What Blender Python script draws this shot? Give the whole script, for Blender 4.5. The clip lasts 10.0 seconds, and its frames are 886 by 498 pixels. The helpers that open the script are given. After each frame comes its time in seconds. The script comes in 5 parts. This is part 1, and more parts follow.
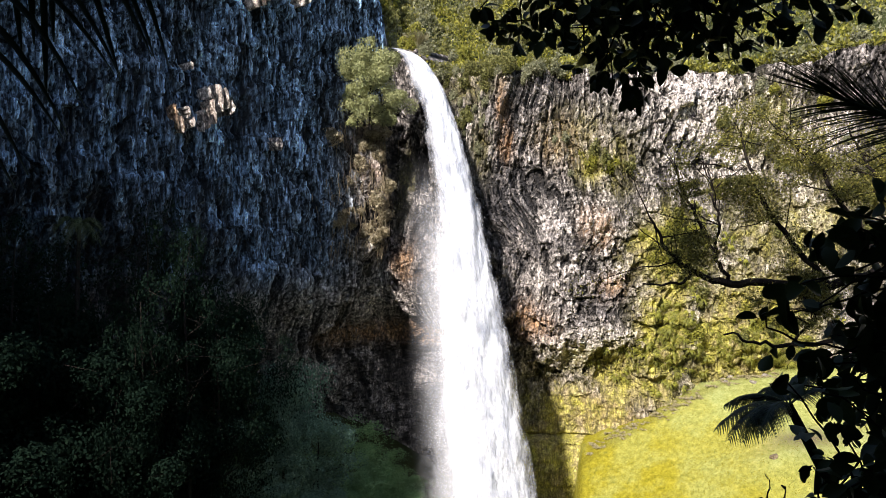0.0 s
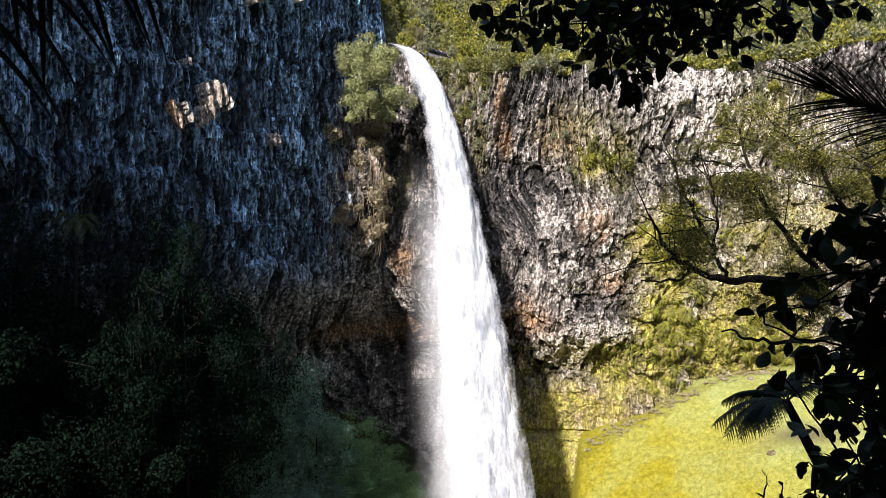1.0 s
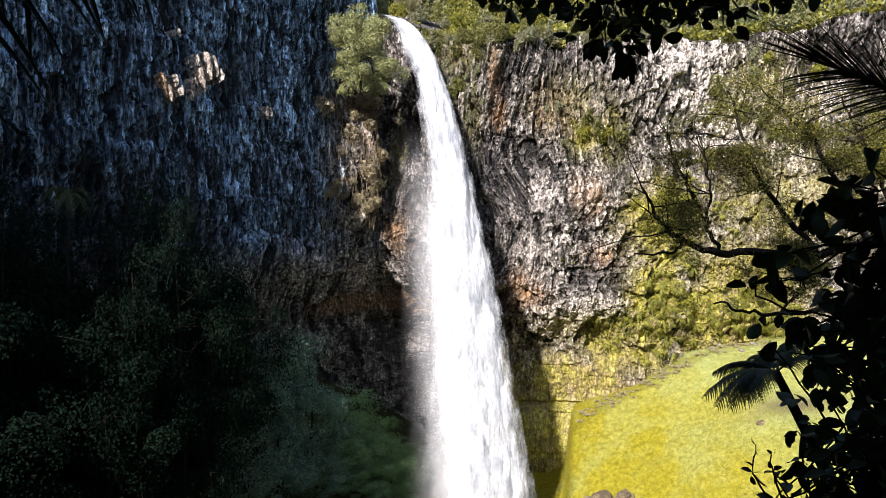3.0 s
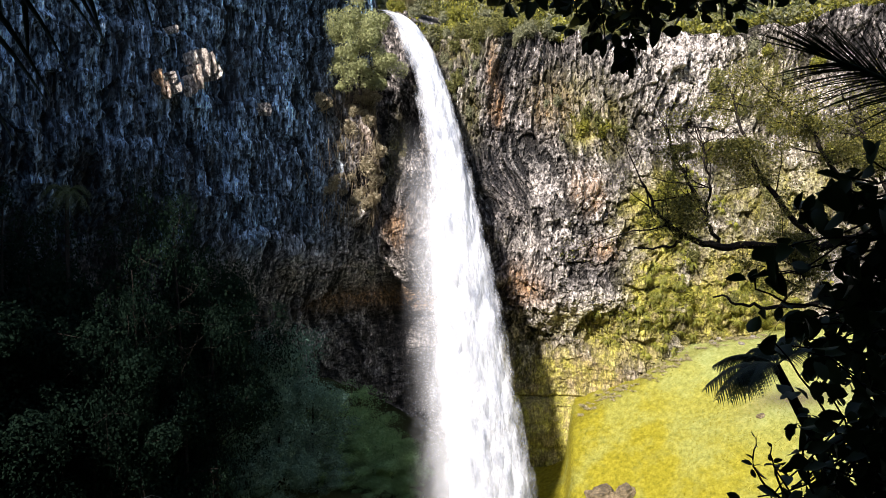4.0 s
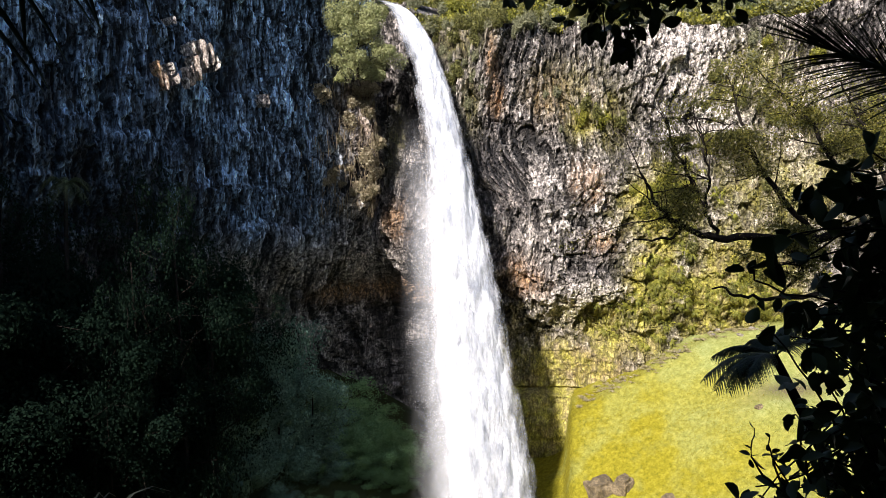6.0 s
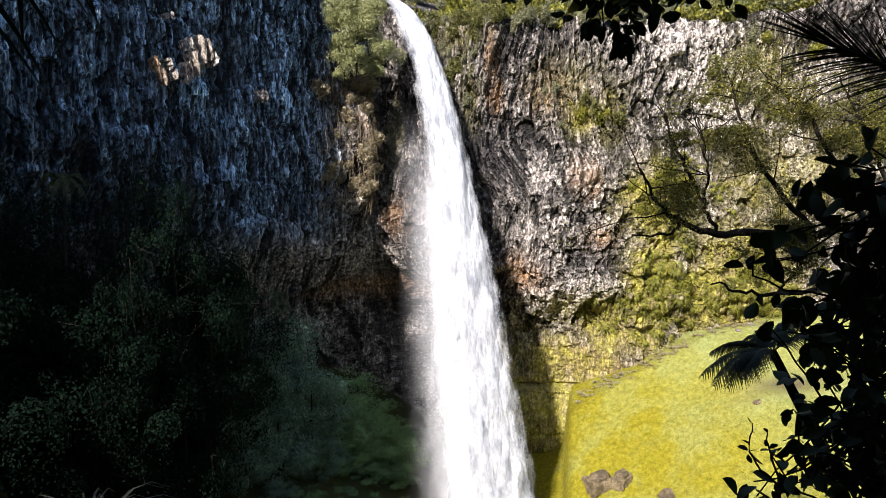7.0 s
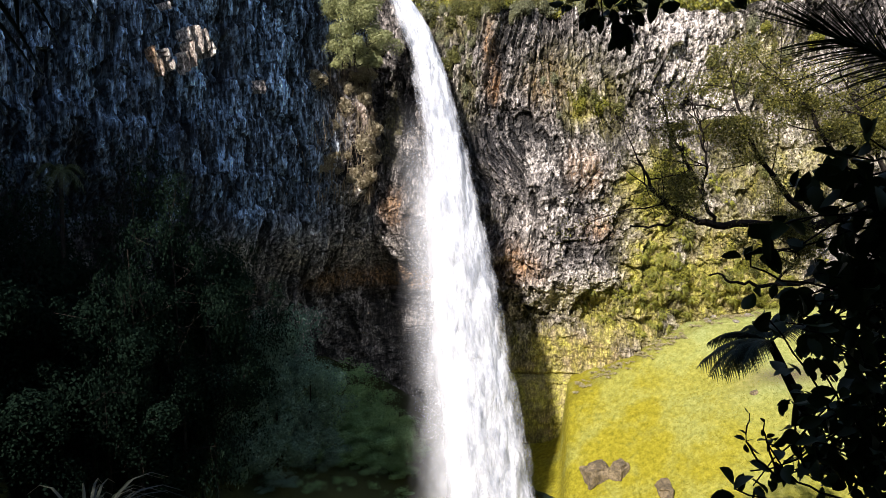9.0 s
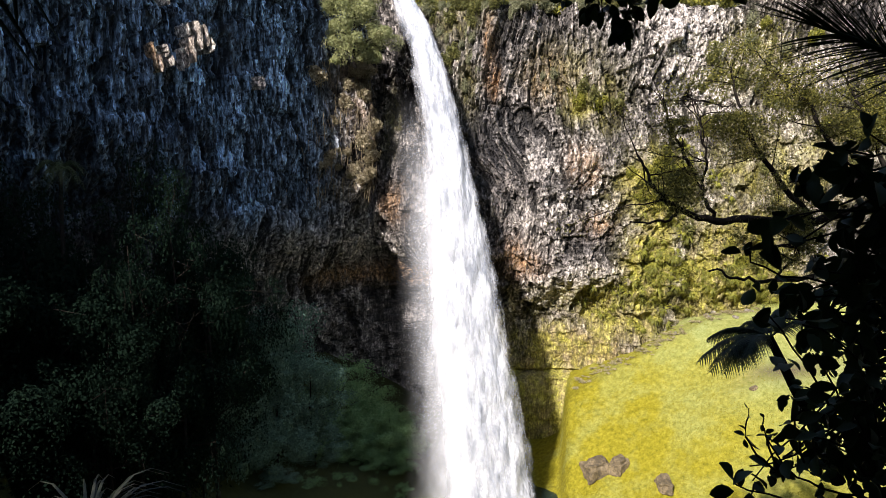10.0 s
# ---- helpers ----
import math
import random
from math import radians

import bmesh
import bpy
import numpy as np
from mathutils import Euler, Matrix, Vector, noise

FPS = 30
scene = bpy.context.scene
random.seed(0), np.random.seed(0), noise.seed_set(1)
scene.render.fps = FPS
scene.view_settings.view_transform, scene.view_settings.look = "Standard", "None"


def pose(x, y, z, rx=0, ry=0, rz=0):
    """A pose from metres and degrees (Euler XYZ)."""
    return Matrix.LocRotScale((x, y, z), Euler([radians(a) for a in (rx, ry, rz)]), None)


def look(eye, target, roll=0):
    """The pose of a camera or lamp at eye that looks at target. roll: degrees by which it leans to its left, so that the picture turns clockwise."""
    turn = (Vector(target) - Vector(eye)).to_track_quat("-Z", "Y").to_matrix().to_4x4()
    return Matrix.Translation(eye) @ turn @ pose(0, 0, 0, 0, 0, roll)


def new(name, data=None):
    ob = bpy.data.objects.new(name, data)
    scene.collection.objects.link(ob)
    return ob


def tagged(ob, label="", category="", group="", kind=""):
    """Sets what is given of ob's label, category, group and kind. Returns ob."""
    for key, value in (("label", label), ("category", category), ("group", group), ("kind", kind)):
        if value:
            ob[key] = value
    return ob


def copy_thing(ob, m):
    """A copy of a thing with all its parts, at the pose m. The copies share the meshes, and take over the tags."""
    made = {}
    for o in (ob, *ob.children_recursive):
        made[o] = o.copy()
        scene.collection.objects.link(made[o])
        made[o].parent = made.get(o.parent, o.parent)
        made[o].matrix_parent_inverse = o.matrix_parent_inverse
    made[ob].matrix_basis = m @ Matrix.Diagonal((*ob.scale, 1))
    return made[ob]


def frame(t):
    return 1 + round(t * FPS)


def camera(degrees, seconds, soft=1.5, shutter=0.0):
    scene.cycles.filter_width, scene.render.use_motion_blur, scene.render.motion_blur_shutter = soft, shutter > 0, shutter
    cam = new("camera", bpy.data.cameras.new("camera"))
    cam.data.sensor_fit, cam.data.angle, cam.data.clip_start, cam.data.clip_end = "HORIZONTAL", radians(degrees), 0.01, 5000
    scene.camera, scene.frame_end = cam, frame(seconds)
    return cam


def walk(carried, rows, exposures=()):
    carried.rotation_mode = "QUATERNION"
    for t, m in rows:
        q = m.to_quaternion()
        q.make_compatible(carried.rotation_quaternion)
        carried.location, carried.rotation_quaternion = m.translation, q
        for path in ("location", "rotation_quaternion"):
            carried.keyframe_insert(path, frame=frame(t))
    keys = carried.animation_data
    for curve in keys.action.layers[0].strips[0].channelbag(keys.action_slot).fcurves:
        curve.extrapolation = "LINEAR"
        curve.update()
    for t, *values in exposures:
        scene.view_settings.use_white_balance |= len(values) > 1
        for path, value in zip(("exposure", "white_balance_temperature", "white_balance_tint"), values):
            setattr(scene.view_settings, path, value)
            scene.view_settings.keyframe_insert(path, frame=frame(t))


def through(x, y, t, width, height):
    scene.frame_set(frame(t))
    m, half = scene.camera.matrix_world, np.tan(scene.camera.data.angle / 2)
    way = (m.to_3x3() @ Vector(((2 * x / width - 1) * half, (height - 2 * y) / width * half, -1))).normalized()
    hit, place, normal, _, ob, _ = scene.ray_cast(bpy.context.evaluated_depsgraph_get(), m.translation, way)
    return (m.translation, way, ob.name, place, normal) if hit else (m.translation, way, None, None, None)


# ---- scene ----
# ---- camera ----
cam = camera(67.0, 10.0, soft=0.8)


def aim(t, yaw, pitch, roll, rise):
    return t, pose(0, 0, 34 + rise, 0, 0, yaw) @ pose(0, 0, 0, 90 + pitch) @ pose(0, 0, 0, 0, 0, roll)


walk(cam, [
    aim(0.0, 0.000, 0.000, 0.000, -0.0000),
    aim(0.5, 0.054, 0.064, 0.123, -0.0004),
    aim(1.0, -0.127, -0.315, 0.111, -0.0008),
    aim(1.5, -0.442, -1.605, 0.184, -0.0012),
    aim(2.0, -0.604, -2.144, 0.127, -0.0016),
    aim(2.5, -0.642, -2.357, 0.072, -0.0020),
    aim(4.0, -0.690, -2.953, -0.426, -0.0032),
    aim(4.5, -0.686, -3.137, -0.470, -0.0036),
    aim(5.0, -0.708, -3.294, -0.430, -0.0040),
    aim(5.5, -0.718, -3.468, -0.460, -0.0044),
    aim(7.0, -0.850, -4.008, -0.490, -0.0056),
    aim(7.5, -0.901, -4.200, -0.460, -0.0060),
    aim(8.0, -0.937, -4.413, -0.480, -0.0064),
    aim(8.5, -0.971, -4.584, -0.510, -0.0068),
    aim(9.0, -0.989, -4.764, -0.500, -0.0072),
    aim(9.5, -0.990, -4.934, -0.530, -0.0076),
    aim(10.0, -1.005, -5.101, -0.555, -0.0080),
], exposures=[(0.0, 0.88, 6500, 17), (5.0, 0.84, 6500, 17), (10.0, 0.72, 6500, 17)])

# ---- sky and sun ----
TO_SUN = Vector((-0.443, -0.736, 0.575)).normalized()
world = bpy.data.worlds.new("sky")
scene.world = world
world.use_nodes = True
wn = world.node_tree
sky = wn.nodes.new("ShaderNodeTexSky")
sky.sky_type = 'NISHITA'
sky.sun_disc = False
sky.sun_elevation = math.asin(TO_SUN.z)
sky.sun_rotation = math.atan2(TO_SUN.x, TO_SUN.y)
wn.links.new(sky.outputs[0], wn.nodes["Background"].inputs[0])
wn.nodes["Background"].inputs[1].default_value = 0.13
sun = new("sun", bpy.data.lights.new("sun", 'SUN'))
sun.data.energy = 5.0
sun.data.angle = radians(0.5)
sun.data.color = (1.0, 0.96, 0.905)
sun.matrix_world = look((0, 0, 120), Vector((0, 0, 120)) - TO_SUN)

# ---- numpy noise ----
rng = np.random.default_rng(7)


def hash2(i, j, seed):
    h = (i.astype(np.int64) * 374761393 + j.astype(np.int64) * 668265263 + seed * 974711) & 0x7FFFFFFF
    h = ((h ^ (h >> 13)) * 1274126177) & 0x7FFFFFFF
    h = ((h ^ (h >> 16)) * 461845907) & 0x7FFFFFFF
    return ((h ^ (h >> 15)) & 0xFFFFFF) / 16777215.0


def value(x, y, seed=0):
    """Smooth value noise, -1 to 1."""
    x, y = np.asarray(x, float), np.asarray(y, float)
    i, j = np.floor(x), np.floor(y)
    u, v = x - i, y - j
    u, v = u * u * u * (u * (6 * u - 15) + 10), v * v * v * (v * (6 * v - 15) + 10)
    a, b = hash2(i, j, seed), hash2(i + 1, j, seed)
    c, d = hash2(i, j + 1, seed), hash2(i + 1, j + 1, seed)
    return 2 * (a + (b - a) * u + (c - a) * v + (a - b - c + d) * u * v) - 1


def fbm(x, y, octaves=4, seed=0, gain=0.5):
    total, amp, norm = 0.0, 1.0, 0.0
    for k in range(octaves):
        total = total + amp * value(x * 2.03 ** k + 17.3 * k, y * 2.03 ** k - 9.1 * k, seed + k)
        norm += amp
        amp *= gain
    return total / norm


def shards(x, y, seed, tilt):
    """Irregular cells: each has its own level and its own slant; also the distance to the nearest joint."""
    i, j = np.floor(x), np.floor(y)
    near, second = np.full(x.shape, 9.0), np.full(x.shape, 9.0)
    level, slant = np.zeros(x.shape), np.zeros(x.shape)
    for di in (-1, 0, 1):
        for dj in (-1, 0, 1):
            a, b = i + di, j + dj
            dx = x - a - 0.1 - 0.8 * hash2(a, b, seed)
            dy = y - b - 0.1 - 0.8 * hash2(a, b, seed + 1)
            d = np.abs(dx) ** 1.5 + np.abs(dy) ** 1.5
            closer = d < near
            second = np.where(closer, near, np.minimum(second, d))
            near = np.where(closer, d, near)
            level = np.where(closer, hash2(a, b, seed + 2) - 0.5, level)
            slant = np.where(closer, dx * (hash2(a, b, seed + 3) - 0.5) + dy * (hash2(a, b, seed + 4) - 0.5), slant)
    return level + tilt * slant, second - near


def step(a, b, x):
    t = np.clip((np.asarray(x, float) - a) / (b - a), 0, 1)
    return t * t * (3 - 2 * t)


def spot(x, z, cx, cz, rx, rz):
    return np.exp(-((x - cx) / rx) ** 2 - ((z - cz) / rz) ** 2)


# ---- meshes ----
def mesh_of(name, verts, faces, material=None, smooth=True):
    """A mesh from arrays; faces is an (n, 3) or (n, 4) array, or a list of both kinds."""
    me = bpy.data.meshes.new(name)
    verts = np.asarray(verts, np.float32)
    if isinstance(faces, np.ndarray):
        n, k = faces.shape
        loops, starts = faces.ravel(), np.arange(n) * k
    else:
        loops = np.array([i for f in faces for i in f])
        starts = np.cumsum([0] + [len(f) for f in faces[:-1]])
    me.vertices.add(len(verts))
    me.vertices.foreach_set("co", verts.ravel())
    me.loops.add(len(loops))
    me.loops.foreach_set("vertex_index", loops.astype(np.int32))
    me.polygons.add(len(starts))
    me.polygons.foreach_set("loop_start", np.asarray(starts, np.int32))
    me.update(calc_edges=True)
    me.validate()
    me.polygons.foreach_set("use_smooth", np.full(len(me.polygons), smooth))
    if material:
        me.materials.append(material)
    return me


def part(name, me, parent=None, label=""):
    ob = new(name, me)
    ob.parent = parent
    return tagged(ob, label) if label else ob


def thing(name, label, category, group="", kind="", at=(0, 0, 0)):
    ob = new(name)
    ob.location = at
    return tagged(ob, label, category, group, kind)


def layer(me, name, values):
    a = me.attributes.new(name, 'FLOAT', 'POINT')
    a.data.foreach_set("value", np.asarray(values, np.float32).ravel())


def grid_faces(rows, cols):
    a = (np.arange(rows - 1)[:, None] * cols + np.arange(cols - 1)[None, :]).ravel()
    return np.stack([a, a + 1, a + cols + 1, a + cols], 1)


class Soup:
    """Collects vertices and faces for one mesh."""

    def __init__(self):
        self.v, self.f, self.n = [], [], 0

    def add(self, verts, faces):
        verts, faces = np.asarray(verts, float), np.asarray(faces)
        self.v.append(verts)
        self.f.append(faces + self.n)
        self.n += len(verts)

    def tube(self, pts, radii, sides=6):
        pts = np.asarray(pts, float)
        d = np.gradient(pts, axis=0)
        d /= np.linalg.norm(d, axis=1)[:, None] + 1e-9
        ref = np.array([0.0, 0.0, 1.0]) if abs(d[:, 2]).mean() < 0.8 else np.array([1.0, 0.0, 0.0])
        a = np.cross(d, ref)
        a /= np.linalg.norm(a, axis=1)[:, None] + 1e-9
        b = np.cross(d, a)
        ang = np.arange(sides) / sides * 2 * np.pi
        ring = pts[:, None] + np.asarray(radii, float)[:, None, None] * (np.cos(ang)[None, :, None] * a[:, None] + np.sin(ang)[None, :, None] * b[:, None])
        f = []
        for i in range(len(pts) - 1):
            for j in range(sides):
                k = (j + 1) % sides
                f.append((i * sides + j, i * sides + k, (i + 1) * sides + k, (i + 1) * sides + j))
        self.add(ring.reshape(-1, 3), np.array(f))

    def mesh(self, name, material, smooth=True):
        if len({f.shape[1] for f in self.f}) == 1:
            faces = np.concatenate(self.f)
        else:
            faces = [tuple(r) for f in self.f for r in f]
        return mesh_of(name, np.concatenate(self.v), faces, material, smooth)


def unit(v):
    return v / (np.linalg.norm(v, axis=-1, keepdims=True) + 1e-9)


def clumped(centres, radius, count, r, flat=0.75, up=0.35):
    """Places, directions and facings of leaves on the shells of rounded clumps."""
    share = r.random(len(centres)) + 0.25
    pick = r.choice(len(centres), size=count, p=share / share.sum())
    reach = (radius * r.uniform(0.6, 1.35, len(centres)))[pick, None]
    out = unit(r.normal(size=(count, 3)) + np.array([0, 0, up]))
    at = centres[pick] + out * reach * (0.5 + 0.55 * np.sqrt(r.random((count, 1)))) * np.array([1, 1, flat])
    facing = unit(out + 0.45 * r.normal(size=(count, 3)))
    along = np.cross(facing, r.normal(size=(count, 3))) - np.array([0, 0, 0.3])
    return at, along, facing


def far_leaves(soup, at, along, size, width, r, facing=None):
    """Small four-cornered leaves, bent across."""
    n = len(at)
    along = unit(np.asarray(along, float))
    side = unit(np.cross(along, r.normal(size=(n, 3)) if facing is None else facing))
    s = (np.asarray(size, float) * np.ones(n))[:, None]
    bow = np.cross(side, along) * s * 0.12
    v = np.stack([at, at + along * s * 0.45 + side * s * width * 0.5 + bow, at + along * s, at + along * s * 0.45 - side * s * width * 0.5 + bow], 1).reshape(-1, 3)
    soup.add(v, np.arange(n)[:, None] * 4 + [0, 1, 2, 3])


# ---- materials ----
def material(name):
    m = bpy.data.materials.new(name)
    m.use_nodes = True
    return m, m.node_tree, m.node_tree.nodes["Principled BSDF"]


def node(nt, kind, **values):
    n = nt.nodes.new(kind)
    for k, v in values.items():
        n.inputs[k.replace("_", " ")].default_value = v
    return n


def noise_node(nt, scale, detail=6.0, rough=0.6, stretch=None, coords="Object"):
    tc = nt.nodes.new("ShaderNodeTexCoord")
    n = node(nt, "ShaderNodeTexNoise", Scale=scale, Detail=detail, Roughness=rough)
    if stretch:
        mp = nt.nodes.new("ShaderNodeMapping")
        mp.inputs["Scale"].default_value = stretch
        nt.links.new(tc.outputs[coords], mp.inputs[0])
        nt.links.new(mp.outputs[0], n.inputs["Vector"])
    else:
        nt.links.new(tc.outputs[coords], n.inputs["Vector"])
    return n.outputs[0]


def ramp(nt, source, stops):
    n = nt.nodes.new("ShaderNodeValToRGB")
    while len(n.color_ramp.elements) < len(stops):
        n.color_ramp.elements.new(0.5)
    for e, (p, c) in zip(n.color_ramp.elements, stops):
        e.position = p
        e.color = (*c, 1) if isinstance(c, tuple) else (c, c, c, 1)
    nt.links.new(source, n.inputs[0])
    return n.outputs[0]


def mix(nt, fac, a, b, blend='MIX'):
    n = nt.nodes.new("ShaderNodeMix")
    n.data_type, n.blend_type = 'RGBA', blend
    for s, v in ((n.inputs[0], fac), (n.inputs[6], a), (n.inputs[7], b)):
        if isinstance(v, (int, float)):
            s.default_value = v
        elif isinstance(v, tuple):
            s.default_value = (*v, 1)
        else:
            nt.links.new(v, s)
    return n.outputs[2]


def maths(nt, op, a, b=0.0, clamp=False):
    n = nt.nodes.new("ShaderNodeMath")
    n.operation, n.use_clamp = op, clamp
    for s, v in ((n.inputs[0], a), (n.inputs[1], b)):
        if isinstance(v, (int, float)):
            s.default_value = v
        else:
            nt.links.new(v, s)
    return n.outputs[0]


def attr(nt, name):
    n = nt.nodes.new("ShaderNodeAttribute")
    n.attribute_name = name
    return n.outputs["Fac"]


def bump(nt, shader, height, strength, distance):
    b = node(nt, "ShaderNodeBump", Strength=strength, Distance=distance)
    nt.links.new(height, b.inputs["Height"])
    nt.links.new(b.outputs[0], shader.inputs["Normal"])


def rock_material():
    m, nt, sh = material("basalt")
    streak = noise_node(nt, 1.0, 7, 0.62, (2.2, 2.2, 0.22))
    grain = noise_node(nt, 2.6, 8, 0.7)
    broad = noise_node(nt, 0.13, 4, 0.55, (1, 1, 0.6))
    base = ramp(nt, streak, [(0.3, (0.032, 0.030, 0.030)), (0.46, (0.132, 0.118, 0.106)), (0.58, (0.28, 0.25, 0.22)), (0.72, (0.43, 0.385, 0.335))])
    base = mix(nt, ramp(nt, broad, [(0.40, 0.0), (0.62, 0.7)]), base, mix(nt, 0.5, base, (0.07, 0.068, 0.07)))
    fine = noise_node(nt, 7.5, 5, 0.75, (1.2, 1.2, 0.4))
    base = mix(nt, ramp(nt, grain, [(0.35, 0.55), (0.6, 0.0)]), base, mix(nt, 0.6, base, (0.03, 0.028, 0.026)))
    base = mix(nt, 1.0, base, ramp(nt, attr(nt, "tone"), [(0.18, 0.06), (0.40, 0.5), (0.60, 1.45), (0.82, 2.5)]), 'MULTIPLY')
    pale = maths(nt, 'MULTIPLY', attr(nt, "pale"), ramp(nt, grain, [(0.42, 0.0), (0.58, 1.0)]))
    base = mix(nt, pale, base, mix(nt, 1.0, mix(nt, streak, (0.59, 0.53, 0.46), (0.86, 0.795, 0.70)), ramp(nt, attr(nt, "tone"), [(0.24, 0.12), (0.50, 1.0)]), 'MULTIPLY'))
    ochre = maths(nt, 'MULTIPLY', attr(nt, "ochre"), ramp(nt, streak, [(0.34, 0.1), (0.55, 1.0)]))
    base = mix(nt, ochre, base, mix(nt, grain, (0.25, 0.115, 0.04), (0.55, 0.37, 0.21)))
    mossy = ramp(nt, noise_node(nt, 1.1, 8, 0.72), [(0.3, (0.11, 0.11, 0.02)), (0.5, (0.36, 0.33, 0.06)), (0.68, (0.58, 0.52, 0.13))])
    mossy = mix(nt, ramp(nt, noise_node(nt, 0.7, 4, 0.6), [(0.42, 0.0), (0.62, 0.75)]), mossy, mix(nt, grain, (0.15, 0.12, 0.055), (0.46, 0.38, 0.19)))
    mfac = maths(nt, 'MULTIPLY', attr(nt, "moss"), ramp(nt, grain, [(0.27, 0.35), (0.46, 1.0)]))
    base = mix(nt, mfac, base, mossy)
    # skylight's blue cast on the shaded wall is mixed into the colour here
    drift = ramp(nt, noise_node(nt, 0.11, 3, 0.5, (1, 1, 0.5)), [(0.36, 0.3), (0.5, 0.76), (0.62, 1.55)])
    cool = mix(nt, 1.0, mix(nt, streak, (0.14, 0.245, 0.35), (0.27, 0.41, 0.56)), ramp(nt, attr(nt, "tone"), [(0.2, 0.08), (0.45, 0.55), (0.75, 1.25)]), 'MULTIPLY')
    base = mix(nt, attr(nt, "shade_tint"), base, mix(nt, 0.55, mix(nt, 1.0, base, (1.05, 1.6, 2.3), 'MULTIPLY'), mix(nt, 1.0, cool, drift, 'MULTIPLY')))
    base = mix(nt, 1.0, base, ramp(nt, fine, [(0.34, 0.55), (0.52, 1.0), (0.66, 1.4)]), 'MULTIPLY')
    speck = mix(nt, attr(nt, "shade_tint"), noise_node(nt, 2.4, 6, 0.78, (1.3, 1.3, 0.8)), noise_node(nt, 2.6, 5, 0.7, (1.1, 1.1, 0.22)))
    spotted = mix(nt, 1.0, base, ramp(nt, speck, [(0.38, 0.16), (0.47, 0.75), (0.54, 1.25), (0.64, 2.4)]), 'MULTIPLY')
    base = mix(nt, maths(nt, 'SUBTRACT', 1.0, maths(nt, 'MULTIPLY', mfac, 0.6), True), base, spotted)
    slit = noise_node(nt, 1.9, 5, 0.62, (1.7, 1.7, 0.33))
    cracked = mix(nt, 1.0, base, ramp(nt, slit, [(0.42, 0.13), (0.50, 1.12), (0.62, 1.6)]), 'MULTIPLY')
    base = mix(nt, maths(nt, 'ADD', 0.35, maths(nt, 'MULTIPLY', attr(nt, "shade_tint"), 0.65)), base, cracked)
    # wet rock and painted shade both pull the colour towards near-black
    wet_shade = attr(nt, "wet_shade")
    base = mix(nt, wet_shade, base, mix(nt, 0.6, base, (0.02, 0.021, 0.024)))
    nt.links.new(base, sh.inputs["Base Color"])
    nt.links.new(maths(nt, 'SUBTRACT', 0.88, maths(nt, 'MULTIPLY', wet_shade, 0.3)), sh.inputs["Roughness"])
    sh.inputs["Specular IOR Level"].default_value = 0.3
    bump(nt, sh, mix(nt, 0.35, mix(nt, 0.45, mix(nt, 0.3, streak, grain), slit), fine), 1.0, 0.45)
    return m


def leaf_material(name, dark, mid, light, rough=0.5, through=0.25, gloss=0.3):
    m, nt, sh = material(name)
    geo = nt.nodes.new("ShaderNodeNewGeometry")
    col = ramp(nt, geo.outputs["Random Per Island"], [(0.0, dark), (0.5, mid), (1.0, light)])
    patch = noise_node(nt, 0.5, 3, 0.5)
    col = mix(nt, ramp(nt, patch, [(0.4, 0.0), (0.65, 0.55)]), col, dark)
    nt.links.new(col, sh.inputs["Base Color"])
    sh.inputs["Roughness"].default_value = rough
    sh.inputs["Specular IOR Level"].default_value = gloss
    tr = nt.nodes.new("ShaderNodeBsdfTranslucent")
    nt.links.new(col, tr.inputs[0])
    ms = nt.nodes.new("ShaderNodeMixShader")
    ms.inputs[0].default_value = through
    nt.links.new(sh.outputs[0], ms.inputs[1])
    nt.links.new(tr.outputs[0], ms.inputs[2])
    nt.links.new(ms.outputs[0], nt.nodes["Material Output"].inputs[0])
    return m


def bark_material(name, dark, light):
    m, nt, sh = material(name)
    n = noise_node(nt, 9, 6, 0.65, (1, 1, 0.25))
    nt.links.new(ramp(nt, n, [(0.35, dark), (0.65, light)]), sh.inputs["Base Color"])
    sh.inputs["Roughness"].default_value = 0.95
    sh.inputs["Specular IOR Level"].default_value = 0.1
    bump(nt, sh, n, 0.6, 0.02)
    return m


